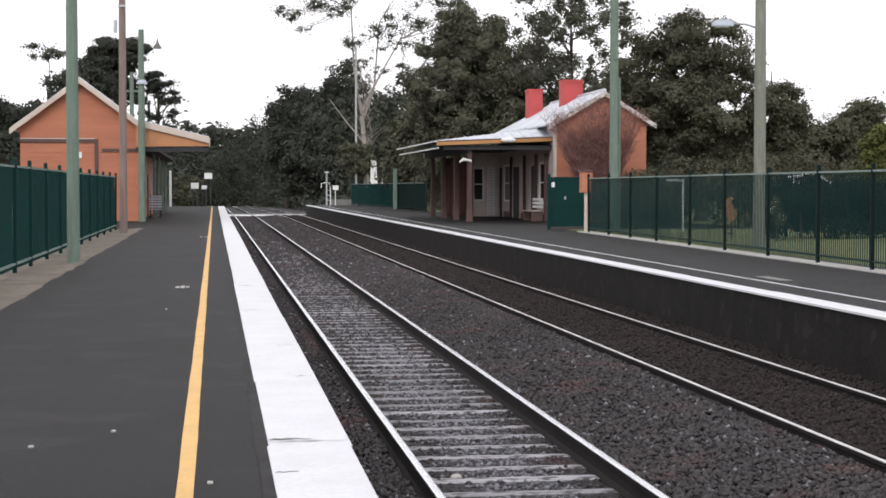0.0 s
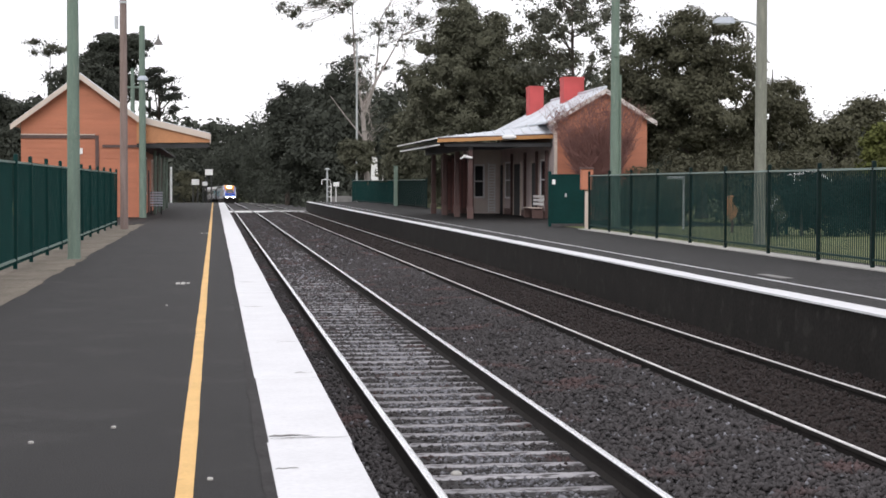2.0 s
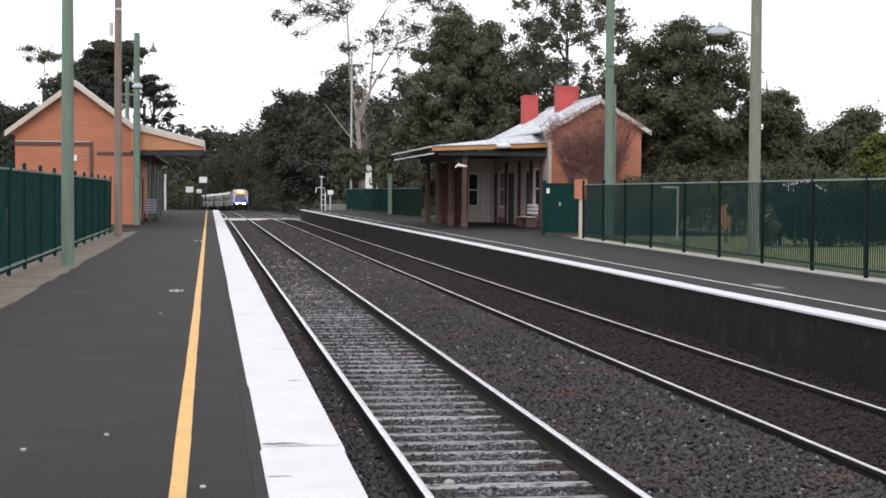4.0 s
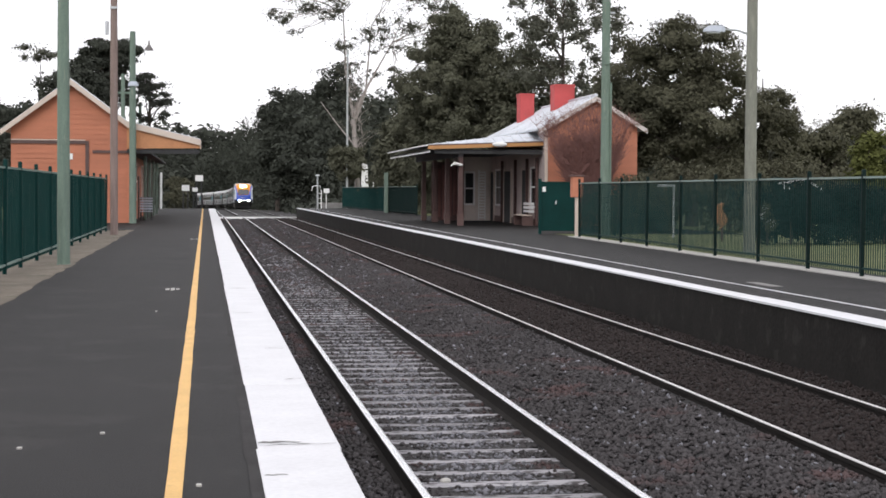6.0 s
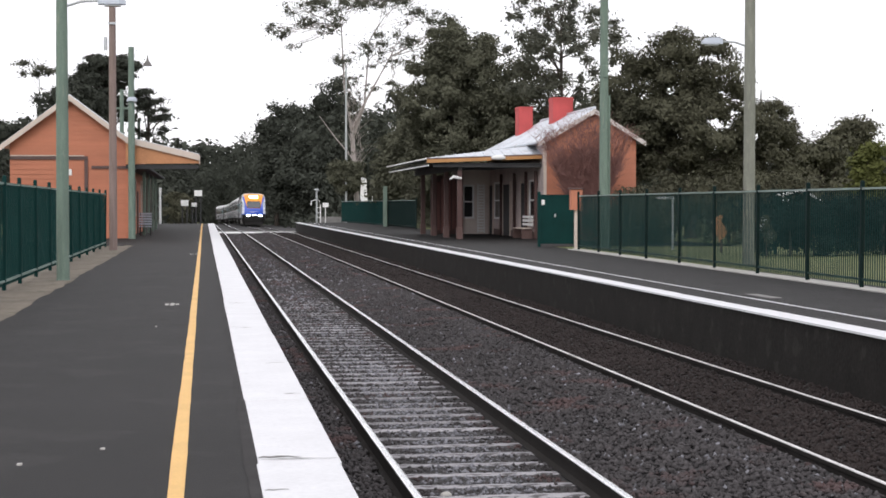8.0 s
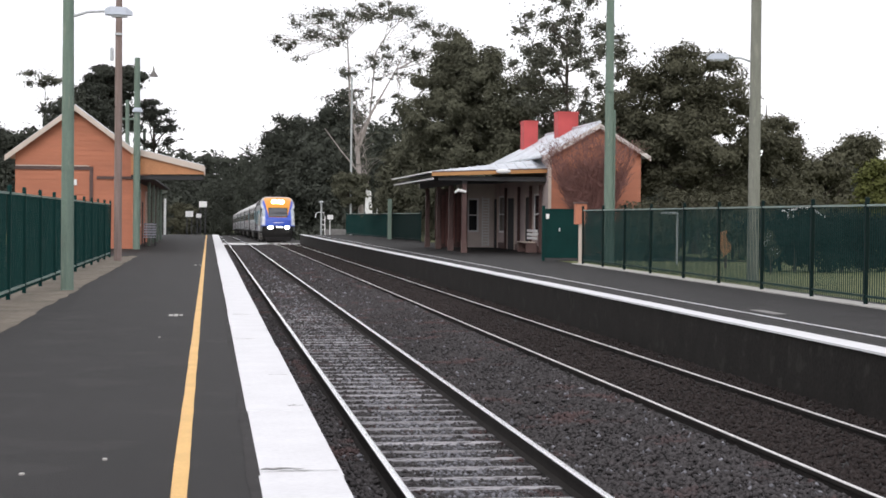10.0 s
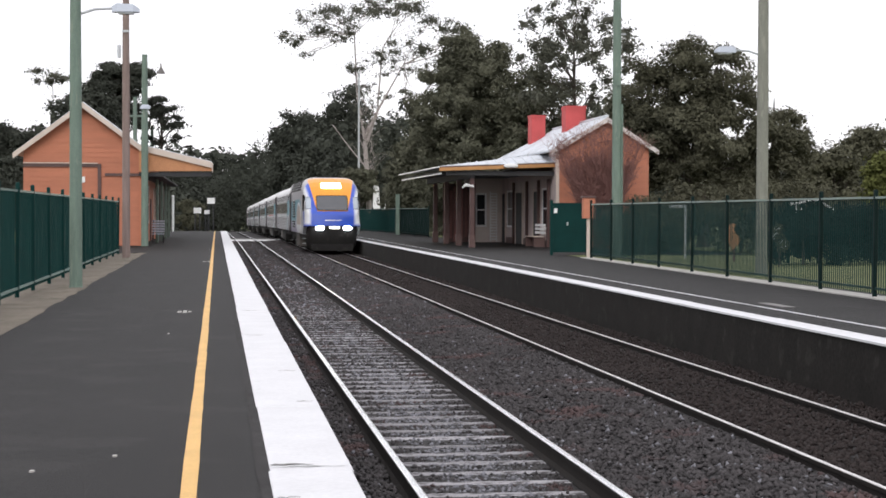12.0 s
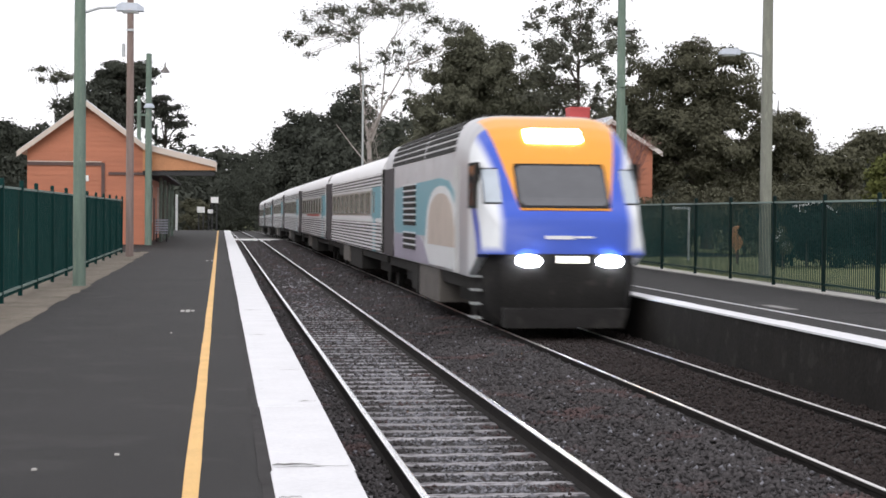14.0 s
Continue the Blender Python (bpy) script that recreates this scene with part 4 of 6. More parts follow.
for i, (x, y, h, w) in enumerate(((10.8, 252, 18.5, 2.4), (14.4, 250, 19.5, 3.0), (18.8, 246, 22.5, 3.2), (23.0, 244, 13.5, 3.4), (12.6, 236, 12.5, 3.2), (18.0, 230, 13.0, 3.4), (23.0, 225, 11.0, 3.4))):
    make_tree((x, y, grade(y) - 0.9), h, (h * 0.52, w, h * 0.47), LEAF_WOODS, BARK_DARK, "tall dark tree at the edge of the woods", 60 + i, 0.35, 18000, 0.24, 60, 1.5, category="tree")
for i, (x, y, h, w) in enumerate(((17.2, 62.8, 2.7, 1.5), (19.6, 61, 2.9, 1.7), (21.8, 62, 2.8, 1.7), (24.0, 64, 2.6, 1.8), (15.2, 59.5, 1.9, 1.2))):
    make_tree((x, y, ground_z), h, (h * 0.5, w, h * 0.48), LEAF_MID, BARK_DARK, "olive green garden shrub behind the fence", 30 + i, 0.06, 14000, 0.06, 40, 0.5, fork=0.15, category="shrub", name="shrub")


for i, (x, y, h, w) in enumerate(((-4.3, 300, 10.0, 2.2), (-5.6, 290, 11.0, 2.4), (-8.4, 280, 10.0, 3.0), (-12.0, 262, 10.0, 3.4))):
    make_tree((x, y, grade(y) - 0.9), h, (h * 0.5, w, h * 0.5), LEAF_WOODS, BARK_DARK, "dark trackside tree where the line bends", 90 + i, 0.3, 16000, 0.24, 50, 1.3)


def make_gum():
    """The pale gum: bare forked limbs that carry flat, separate clumps of leaves high up."""
    rng, rnd = np.random.default_rng(14), random.Random(14)
    tree = thing("tree", "pale-barked gum tree with long bare limbs and thin airy foliage", "tree", "trees round the station", at=(12.85, 140.5, -0.55))
    tree.scale = (1.15, 1.15, 1.15)
    g = Geo()
    g.tube([(0, 0, -0.6), (-0.1, 0, 2), (-0.3, 0, 5), (-0.45, 0, 7.2)], [0.24, 0.21, 0.18, 0.15], 10)
    forks = (((-0.45, 0, 7.2), (-1.0, 0.2, 10.5), (-1.2, 0.2, 14.8)), ((-0.45, 0, 7.2), (0.7, -0.2, 9.6), (2.4, 0, 12.6)), ((-0.4, 0, 6.6), (0.5, 0.4, 9.0), (0.9, 0.6, 13.8)), ((-0.3, 0, 5), (-1.6, 0.3, 6.6), (-2.8, 0.3, 8.2)))
    for k, (a, b, c) in enumerate(forks):
        w = 0.12 if k < 3 else 0.06
        g.tube([a, b, c], [w, w * 0.65, w * 0.35], 7)
    spots = ((-5.6, 14.1, 0.75), (-4.8, 13.3, 0.5), (-3.6, 15.0, 0.8), (-2.0, 14.6, 0.7), (-1.2, 12.4, 0.8), (0.3, 13.0, 0.7), (2.3, 13.5, 0.95), (3.7, 13.6, 0.9), (3.0, 12.2, 0.7),
             (1.4, 12.0, 0.5), (-0.4, 11.0, 0.45), (-2.8, 16.2, 1.0), (-0.4, 16.4, 1.1), (2.0, 16.6, 1.1), (4.4, 15.8, 0.9), (5.9, 15.2, 0.8), (-4.6, 16.0, 0.9), (1.0, 10.2, 0.4), (2.5, 10.6, 0.5), (7.2, 14.4, 0.8), (6.6, 15.0, 0.7), (3.4, 16.8, 1.0), (0.8, 17.2, 1.0), (-6.4, 14.6, 0.5), (-1.6, 15.6, 0.7))
    c, r = [], []
    for x, z, rad in spots:
        end = (x, rnd.uniform(-0.8, 0.8), z)
        root = min((q for f3 in forks for q in f3[1:]), key=lambda q: (q[0] - x) ** 2 + (q[2] - z) ** 2)
        g.tube([root, tuple((p + q) / 2 + rnd.uniform(-0.35, 0.35) for p, q in zip(root, end)), end], [0.045, 0.03, 0.015], 5)
        for _ in range(4):
            a = Vector(root).lerp(Vector(end), rnd.uniform(0.25, 0.9))
            b2 = Vector(end) + Vector((rnd.gauss(0, rad), rnd.gauss(0, rad), rnd.gauss(0, rad * 0.5)))
            g.tube([a, a.lerp(b2, 0.5) + Vector((rnd.uniform(-0.2, 0.2), 0, rnd.uniform(-0.2, 0.3))), b2], [0.026, 0.018, 0.008], 4, False)
        for _ in range(6):
            c.append((end[0] + rnd.gauss(0, rad * 0.6), end[1] + rnd.gauss(0, rad * 0.5), z + rnd.gauss(0, rad * 0.3)))
            r.append(rad * rnd.uniform(0.6, 1.05))
    for _ in range(80):
        a = Vector((rnd.uniform(-0.6, 0.3), rnd.uniform(-0.2, 0.2), rnd.uniform(3.5, 10.5)))
        b2 = a + Vector((rnd.gauss(0, 0.6), rnd.gauss(0, 0.6), rnd.uniform(0.5, 1.5)))
        g.tube([a, a.lerp(b2, 0.5) + Vector((rnd.uniform(-0.2, 0.2), 0, 0.1)), b2], [0.022, 0.014, 0.006], 4, False)
        if rnd.random() < 0.85:
            c.append(tuple(b2))
            r.append(rnd.uniform(0.2, 0.4))
    part("trunk", g, BARK_PALE, tree, smooth=True)
    v, f = leaf_cloud(rng, c, r, 15000, 0.088, 0.7, True)
    part("crown", raw_mesh("crown", v, f, LEAF_GUM), LEAF_GUM, tree)


make_gum()


def make_hedge():
    rng = np.random.default_rng(71)
    c = [(x + rng.normal(0, 0.15), 45.5 + (x - 15.6) * 0.1 + rng.uniform(0, 1.6), z + rng.normal(0, 0.08)) for x in np.arange(15.9, 22, 0.35) for z in (0.4, 0.8, 1.15, 1.4)]
    v, f = leaf_cloud(rng, c, np.full(len(c), 0.4), 42000, 0.05, 0.9)
    hedge = thing("hedge", "clipped dark green hedge on the grass behind the fence", "hedge")
    part("foliage", raw_mesh("foliage", v, f, LEAF_HEDGE), LEAF_HEDGE, hedge)
    for x in np.arange(16, 22, 0.7):
        part("stem", Geo().tube([(x, 46.2, -0.05), (x, 46.2, 0.9)], [0.04, 0.02], 6), BARK_DARK, hedge)


make_hedge()


def make_bare_shrub():
    """A leafless, reddish, fan-shaped shrub before the gable."""
    rnd = random.Random(9)
    shrub = thing("bare_shrub", "leafless reddish shrub with a fan of fine twigs", "shrub", at=(15.4, 66.2, ground_z))
    g, stems = Geo(), [Geo() for _ in range(5)]
    for k in range(430):
        a, r = rnd.uniform(-1, 0.85), rnd.uniform(2.8, 4.9)
        q = [(0.1 * a, 0.0, 0.0)]
        for i in range(1, 5):
            t = i / 4
            q.append((a * 1.6 * t ** 1.2 * r / 3.4 + rnd.uniform(-0.09, 0.09), rnd.uniform(-0.5, 0.5) * t, r * t * (1 - 0.12 * abs(a))))
        stems[k % 5].tube(q, [0.026, 0.02, 0.015, 0.01, 0.006], 4, False)
        for _ in range(13):
            i = rnd.randint(1, 4)
            p = Vector(q[i])
            e = p + Vector((rnd.uniform(-0.5, 0.5), rnd.uniform(-0.3, 0.3), rnd.uniform(0.1, 0.6)))
            g.tube([p, e], [0.01, 0.005], 3, False)
    for stem in stems:
        part("branch", stem, TWIG, shrub)
    part("twig_fan", g, TWIG, shrub)


make_bare_shrub()


def make_woods():
    """The far woods on both sides of the line, which shut off the view."""
    rng = np.random.default_rng(40)
    c, r = [], []
    while len(c) < 1500:
        y = rng.uniform(150, 480)
        x = rng.uniform(-70, 80)
        track = bend(y) + TRACK_B
        gap_r, gap_l = 5.5, 9.5
        if track - gap_l < x < track + gap_r and y < 470:
            continue
        top = (9.5 + 0.055 * max(0, min(x * 220 / y, 22)) * 6) * (y / 220) ** 0.75 * rng.uniform(0.75, 1.05)
        if x < track:
            top = min(top, 9.5 * (y / 220))
        if x > 0.28 * y:
            top *= 0.55
        z = grade(y) + rng.random() ** 0.8 * top
        c.append((x, y, z))
        r.append(rng.uniform(1.2, 2.6) * (y / 220) ** 0.6)
    for _ in range(260):                      # undergrowth along the line
        y = rng.uniform(148, 310)
        side = rng.random() < 0.5
        x = bend(y) + TRACK_B + (rng.uniform(5.5, 12) if side else -rng.uniform(8.5, 16))
        c.append((x, y, grade(y) - 0.95 + rng.uniform(0.2, 1.2)))
        r.append(rng.uniform(0.8, 1.3))
    v, f = leaf_cloud(rng, c, r, 320000, 0.34, 0.85)
    ob = new("woods", raw_mesh("woods", v, f, LEAF_WOODS))
    tagged(ob, "dense dark green woods along the curving line", "woods", kind="stuff")
    rng2 = np.random.default_rng(41)
    c2 = [(x, 560 + 40 * math.sin(x * 0.05), -4 + z) for x in range(-260, 330, 7) for z in (2, 6, 10, 14, 18, 22)]
    v, f = leaf_cloud(rng2, c2, np.full(len(c2), 5.5), 120000, 1.2, 0.8)
    tagged(new("far_woods", raw_mesh("far_woods", v, f, LEAF_WOODS)), "distant dark tree line", "woods", kind="stuff")


make_woods()


# ---- small things on and round the platforms ----
def make_marks():
    """Worn white stencil marks on the near platform and a patch on the far one: bars in place of lettering."""
    rnd = random.Random(77)
    for y, x0, n in ((24.3, -0.56, 3), (49.0, -0.4, 3), (65.0, -0.3, 2), (92.0, -0.3, 2)):
        mark = thing("platform_marking", "worn white stencilled marking on asphalt", "marking", "stencilled markings")
        for i in range(n):
            x = x0 + i * 0.075
            part("bar", Geo().box(x, x + rnd.uniform(0.03, 0.065), y + rnd.uniform(-0.15, 0.2), y + 0.45 + rnd.uniform(-0.2, 0.25), 0.0005, 0.004), CONC, mark)
    patch = Geo().block(8.68, 8.88, 24.9, 26.1, -0.02, 0.006, 0.004)
    tagged(part("access_cover", patch, CONC_DARK), "pale concrete access cover in the platform", "cover")
    for x, y in ((-0.61, 9.99), (-1.03, 9.45), (-0.04, 8.17), (-0.58, 20.0)):
        tagged(part("litter", Geo().block(x, x + 0.028, y, y + 0.04, 0.0, 0.01, 0.003), CONC), "small pale scrap lying on the asphalt", "litter", "scraps of litter")
    for x, y in ((3.93, 35.5), (4.5, 35.4), (1.82, 12.8), (4.9, 36.5)):
        tagged(part("pale_stone", Geo().block(x, x + 0.08, y, y + 0.06, RAIL_Z - 0.17, RAIL_Z - 0.13, 0.015), CONC), "pale stone lying on the ballast", "stone", "pale stones")


def make_crossing():
    """The level crossing past the platform ends."""
    z = RAIL_Z + grade(135)
    deck = thing("level_crossing", "asphalt level crossing with a white edge beam", "level crossing", kind="structure")
    for x0, x1 in ((0.8, 1.44), (1.6, 2.94), (3.1, 5.02), (5.18, 6.52), (6.68, 7.3)):
        part("edge_beam", Geo().block(x0, x1, 131.4, 134.78, z - 0.3, z + 0.012, 0.03), WHITE_P, deck, "white-painted edge beam")
    for x0, x1 in ((-6, 1.42), (1.62, 2.92), (3.12, 5.0), (5.2, 6.5), (6.7, 14)):
        part("deck_panel", Geo().block(x0, x1, 134.8, 141, z - 0.25, z - 0.005, 0.02), CONC_DARK, deck)
    gate = thing("crossing_signal", "white pedestrian crossing signal post with bell and sign", "signal", at=(8.9, 133.5, 0))
    part("post", Geo().tube([(0, 0, 0), (0, 0, 2.6)], [0.07, 0.07], 8), POLE_GREY, gate)
    part("bell", Geo().tube([(0, -0.1, 2.6), (0, -0.1, 2.72)], [0.22, 0.1], 12), POLE_GREY, gate)
    part("rail_hoop", Geo().tube([(-0.45, 0, 1.4), (-0.42, 0, 1.75), (-0.1, 0, 1.83), (0.2, 0, 1.8), (0.3, 0, 1.4), (0.3, 0, 0)], [0.04] * 6, 8), WHITE_P, gate, "white bent pipe rail")
    part("sign", Geo().block(0.48, 0.95, -0.05, 0.0, 1.25, 1.6, 0.02), WHITE_P, gate, "small white sign")
    part("sign_post", Geo().tube([(0.7, 0.05, 0), (0.7, 0.05, 1.5)], [0.03, 0.03], 8), WHITE_P, gate)
    for i in range(3):
        part("bar", Geo().box(0.0, 0.3, -0.02, 0.02, 0.4 + i * 0.4, 0.45 + i * 0.4), WHITE_P, gate)
    rail = thing("ramp_wall", "low pale concrete wall beside the crossing ramp", "wall", kind="structure")
    part("wall", Geo().block(9.4, 11.4, 137.0, 137.3, -1.0, 0.45, 0.02), CONC_DARK, rail)
    for x, y, h, w, label in ((-0.45, 136, 2.6, 0.62, "square white sign on a dark post"), (-0.75, 131, 1.6, 0.4, "small white sign on a post"), (-1.5, 133, 1.8, 0.6, "white notice board on two posts")):
        sign = thing("platform_sign", label, "sign", "signs at the platform end", at=(x, y, -0.9 if y > 129 else 0))
        hb = 0.9 + h
        part("post", Geo().tube([(-w * 0.3, 0.05, 0), (-w * 0.3, 0.05, hb)], [0.05, 0.05], 8), DARK, sign)
        part("post", Geo().tube([(w * 0.3, 0.05, 0), (w * 0.3, 0.05, hb)], [0.05, 0.05], 8), DARK, sign)
        part("panel", Geo().block(-w / 2, w / 2, -0.03, 0.0, hb - w * 0.75, hb, 0.01), WHITE_P, sign, "white panel")
    post = thing("bollard_post", "slim white post on the platform", "post", at=(-3.25, 127.5, -0.05))
    part("shaft", Geo().tube([(0, 0, 0), (0, 0, 2.7)], [0.09, 0.09], 10), WHITE_P, post)
    part("cap", Geo().tube([(0, 0, 2.7), (0, 0, 2.76)], [0.11, 0.04], 10), WHITE_P, post)
    make_tree((-2.9, 300, grade(300) - 0.9), 3.4, (1.6, 1.0, 1.5), LEAF_WOODS, BARK_DARK, "low dark bush beside the bend of the line", 82, 0.08, 7000, 0.16, 30, 0.6, fork=0.15, category="shrub", name="shrub")
    board = thing("notice_board", "tall white board beyond the far fence", "sign", at=(13.1, 138.3, -0.4))
    part("panel", Geo().add([(-0.3, -0.04, 1.8), (0.36, -0.04, 1.8), (0.24, -0.04, 4.0), (-0.2, -0.04, 4.15), (-0.3, 0.04, 1.8), (0.36, 0.04, 1.8), (0.24, 0.04, 4.0), (-0.2, 0.04, 4.15)], ((0, 1, 2, 3), (7, 6, 5, 4), (0, 4, 5, 1), (1, 5, 6, 2), (2, 6, 7, 3), (3, 7, 4, 0))), WHITE_P, board, "tapering white panel")
    part("post", Geo().tube([(0.0, 0.08, 0), (0.0, 0.08, 3.6)], [0.05, 0.05], 8), POLE_GREY, board)
    part("marker", Geo().block(0.7, 0.95, -0.04, 0.04, 1.9, 2.7, 0.02), WHITE_P, board)
    part("post", Geo().tube([(0.82, 0.08, 0), (0.82, 0.08, 2.6)], [0.04, 0.04], 8), POLE_GREY, board)
    bush = make_tree((-2.6, 160, -1.2), 4.2, (2.3, 1.3, 1.9), LEAF_MID, BARK_DARK, "dull green bush past the platform end", 81, 0.08, 6000, 0.13, 30, 0.6, fork=0.15, category="shrub", name="shrub")


def make_gate():
    """The closed green gate at the end of the right fence, with an orange box on a post."""
    gate = thing("gate", "closed dark green sheet gate beside the station building", "gate", at=(11.48, 56.6, 0))
    part("gate_frame", Geo().box(0, 1.2, -0.03, 0.03, 1.74, 1.8).box(0, 1.2, -0.03, 0.03, 0.1, 0.16).box(0, 0.06, -0.03, 0.03, 0.16, 1.74).box(1.14, 1.2, -0.03, 0.03, 0.16, 1.74), FENCE, gate)
    part("gate_sheet", Geo().box(0.06, 1.14, -0.012, 0.012, 0.16, 1.74), FENCE, gate)
    part("post", Geo().block(-0.1, 0.0, -0.06, 0.06, 0, 1.9, 0.01), FENCE, gate)
    part("notice", Geo().box(0.03, 0.14, -0.05, -0.032, 1.45, 1.62), WHITE_P, gate, "small white notice")
    part("latch", Geo().tube([(0.5, -0.05, 1.02), (0.51, -0.05, 1.14)], [0.03, 0.03], 8), POLE_GREY, gate, "pale latch")
    box = thing("call_box", "faded orange box on a pale post by the gate", "call box", at=(12.05, 53.6, 0))
    part("post", Geo().block(-0.05, 0.05, -0.05, 0.05, 0, 1.4, 0.01), CREAM, box)
    part("case", Geo().block(-0.2, 0.2, -0.14, 0.1, 1.28, 1.95, 0.03), BOARD_R, box, "faded orange box")
    part("lid", Geo().block(-0.23, 0.23, -0.17, 0.12, 1.95, 2.0, 0.015), BROWN, box)


def slab(outline, y0, y1):
    """An upright plate with an outline of (x, z), from y0 to y1."""
    m = len(outline)
    return ([(x, y, z) for y in (y0, y1) for x, z in outline],
            [tuple(range(m)), tuple(range(2 * m - 1, m - 1, -1))] + [(i, (i + 1) % m, m + (i + 1) % m, m + i) for i in range(m)])


def make_playground():
    """Play equipment in the park behind the fence."""
    slide = thing("climbing_frame", "white-railed climbing frame in the park behind the fence", "climbing frame", at=(17.6, 47.5, -0.05))
    part("handrail", Geo().tube([(-0.9, 0, 1.78), (-0.2, 0, 1.88), (0.0, 0, 1.9)], [0.035] * 3, 8), WHITE_P, slide)
    part("slide_edge", Geo().tube([(0.0, 0, 1.9), (0.5, 0, 1.62), (0.95, 0, 1.3)], [0.03] * 3, 8), WHITE_P, slide)
    for x in (-0.9, 0.0):
        part("post", Geo().tube([(x, 0, 0), (x, 0, 1.9)], [0.04, 0.04], 8), FENCE, slide)
    for i in range(5):
        part("baluster", Geo().tube([(-0.85 + i * 0.18, 0, 1.45), (-0.85 + i * 0.18, 0, 1.79)], [0.015, 0.015], 6), WHITE_P, slide)
    panel = thing("play_panel", "upright orange play panel on a post in the park", "play equipment", at=(15.75, 49.5, -0.05))
    part("panel", Geo().add(*slab([(-0.12 - 0.05 * math.sin(i * 0.9) + (0.14 + 0.05 * math.cos(i * 1.7)) * math.cos(i * math.pi / 10), 0.78 + 0.42 * math.sin(i * math.pi / 10)) for i in range(20)], -0.04, 0.04)), TRAIN_ORANGE_PLAY, panel, "orange shaped panel")
    part("post", Geo().tube([(-0.05, 0.06, 0), (-0.05, 0.06, 0.85)], [0.05, 0.05], 8), BROWN, panel)
    frame_w = thing("swing_frame", "pale steel swing frame in the park behind the fence", "swing", at=(14.8, 53.0, -0.05))
    part("upright", Geo().tube([(0.35, 0, 0), (0.35, 0, 1.75)], [0.05, 0.05], 8), POLE_GREY, frame_w)
    part("top_bar", Geo().tube([(-0.2, 0, 1.72), (0.38, 0, 1.72)], [0.045, 0.045], 8), POLE_GREY, frame_w)
    rng = np.random.default_rng(88)
    bush = thing("flowering_shrub", "small straggling shrub with white flowers behind the fence", "shrub", at=(15.2, 44.0, -0.05))
    stems = [(rng.normal(0, 0.12), rng.normal(0, 0.1), rng.uniform(0.5, 1.15)) for _ in range(9)]
    part("stem", Geo().tube([(0, 0, 0), (0.02, 0, 0.5)], [0.02, 0.012], 6), BARK_DARK, bush)
    for q in stems:
        part("stem", Geo().tube([(0.02, 0, 0.3), (q[0] * 0.6, q[1] * 0.6, q[2] * 0.7), q], [0.01, 0.008, 0.005], 5), BARK_DARK, bush)
    v, f = leaf_cloud(rng, stems, np.full(9, 0.07), 260, 0.028, 1.0)
    part("blossom", raw_mesh("blossom", v, f, WHITE_P), WHITE_P, bush, "white flowers")
    v, f = leaf_cloud(rng, stems, np.full(9, 0.16), 700, 0.04, 1.0)
    part("foliage", raw_mesh("foliage", v, f, LEAF_MID), LEAF_MID, bush)


TRAIN_ORANGE_PLAY = mat("orange_plastic", (0.36, 0.18, 0.08), 0.5, var=0.15, scale=2, fine=30)
make_marks()
make_crossing()
make_gate()
make_playground()

bench = thing("bench", "pale timber bench against the station wall", "bench", at=(13.6, 70.0, 0))
for i in range(3):
    part("seat_slat", Geo().block(-0.2 + i * 0.14, -0.08 + i * 0.14, 0, 2.2, 0.42, 0.46, 0.008), CREAM, bench)
for i in range(3):
    part("back_slat", Geo().block(0.24, 0.28, 0, 2.2, 0.55 + i * 0.16, 0.66 + i * 0.16, 0.008), WHITE_P, bench)
for y in (0.1, 2.0):
    part("leg", Geo().block(-0.2, 0.28, y, y + 0.08, 0, 0.42, 0.008), BROWN, bench)
seat = thing("bench", "grey slatted platform bench under the awning", "bench", at=(-3.0, 79.0, 0))
for i in range(5):
    part("back_slat", Geo().block(0.0, 0.58, 0.42 + i * 0.015, 0.46 + i * 0.015, 0.5 + i * 0.12, 0.58 + i * 0.12, 0.008), LAMP_WHITE, seat)
for i in range(3):
    part("seat_slat", Geo().block(0.0, 0.58, 0.02 + i * 0.13, 0.13 + i * 0.13, 0.4, 0.44, 0.008), LAMP_WHITE, seat)
for x in (0.03, 0.5):
    part("leg", Geo().block(x, x + 0.05, 0.02, 0.07, 0, 0.4, 0.008), DARK, seat)
    part("leg", Geo().block(x, x + 0.05, 0.48, 0.53, 0, 1.08, 0.008), DARK, seat)


# ---- train ----
def tree_of_maths(nt, kind, a, b, op):
    n = nt.nodes.new("ShaderNodeMath")
    n.operation = op
    for i, s in enumerate((a, b)):
        if isinstance(s, (int, float)):
            n.inputs[i].default_value = s
        else:
            nt.links.new(s, n.inputs[i])
    return n.outputs[0]


TRAIN_WHITE = mat("train_white_paint", (0.68, 0.7, 0.72), 0.35, var=0.08, scale=1, fine=30, bump=0.02)
TRAIN_SILVER = mat("silver_grey_train_paint", (0.46, 0.455, 0.48), 0.4, var=0.15, scale=1, fine=30, bump=0.02, stain=(0.34, 0.31, 0.33), stain_at=0.6)
TRAIN_ORANGE = mat("train_orange_paint", (0.78, 0.32, 0.035), 0.35, var=0.08, scale=1, fine=30, bump=0.02)
TRAIN_STEEL = mat("fluted_stainless_steel", (0.76, 0.75, 0.77), 0.42, 0.35, var=0.12, scale=1.5, fine=30, bump=0.02)
TRAIN_TEAL = mat("teal_livery_paint", (0.13, 0.33, 0.4), 0.4, var=0.15, scale=1, fine=30, bump=0.02)
TRAIN_SAND = mat("sand_livery_paint", (0.47, 0.4, 0.35), 0.45, var=0.2, scale=1.5, fine=30, bump=0.02)
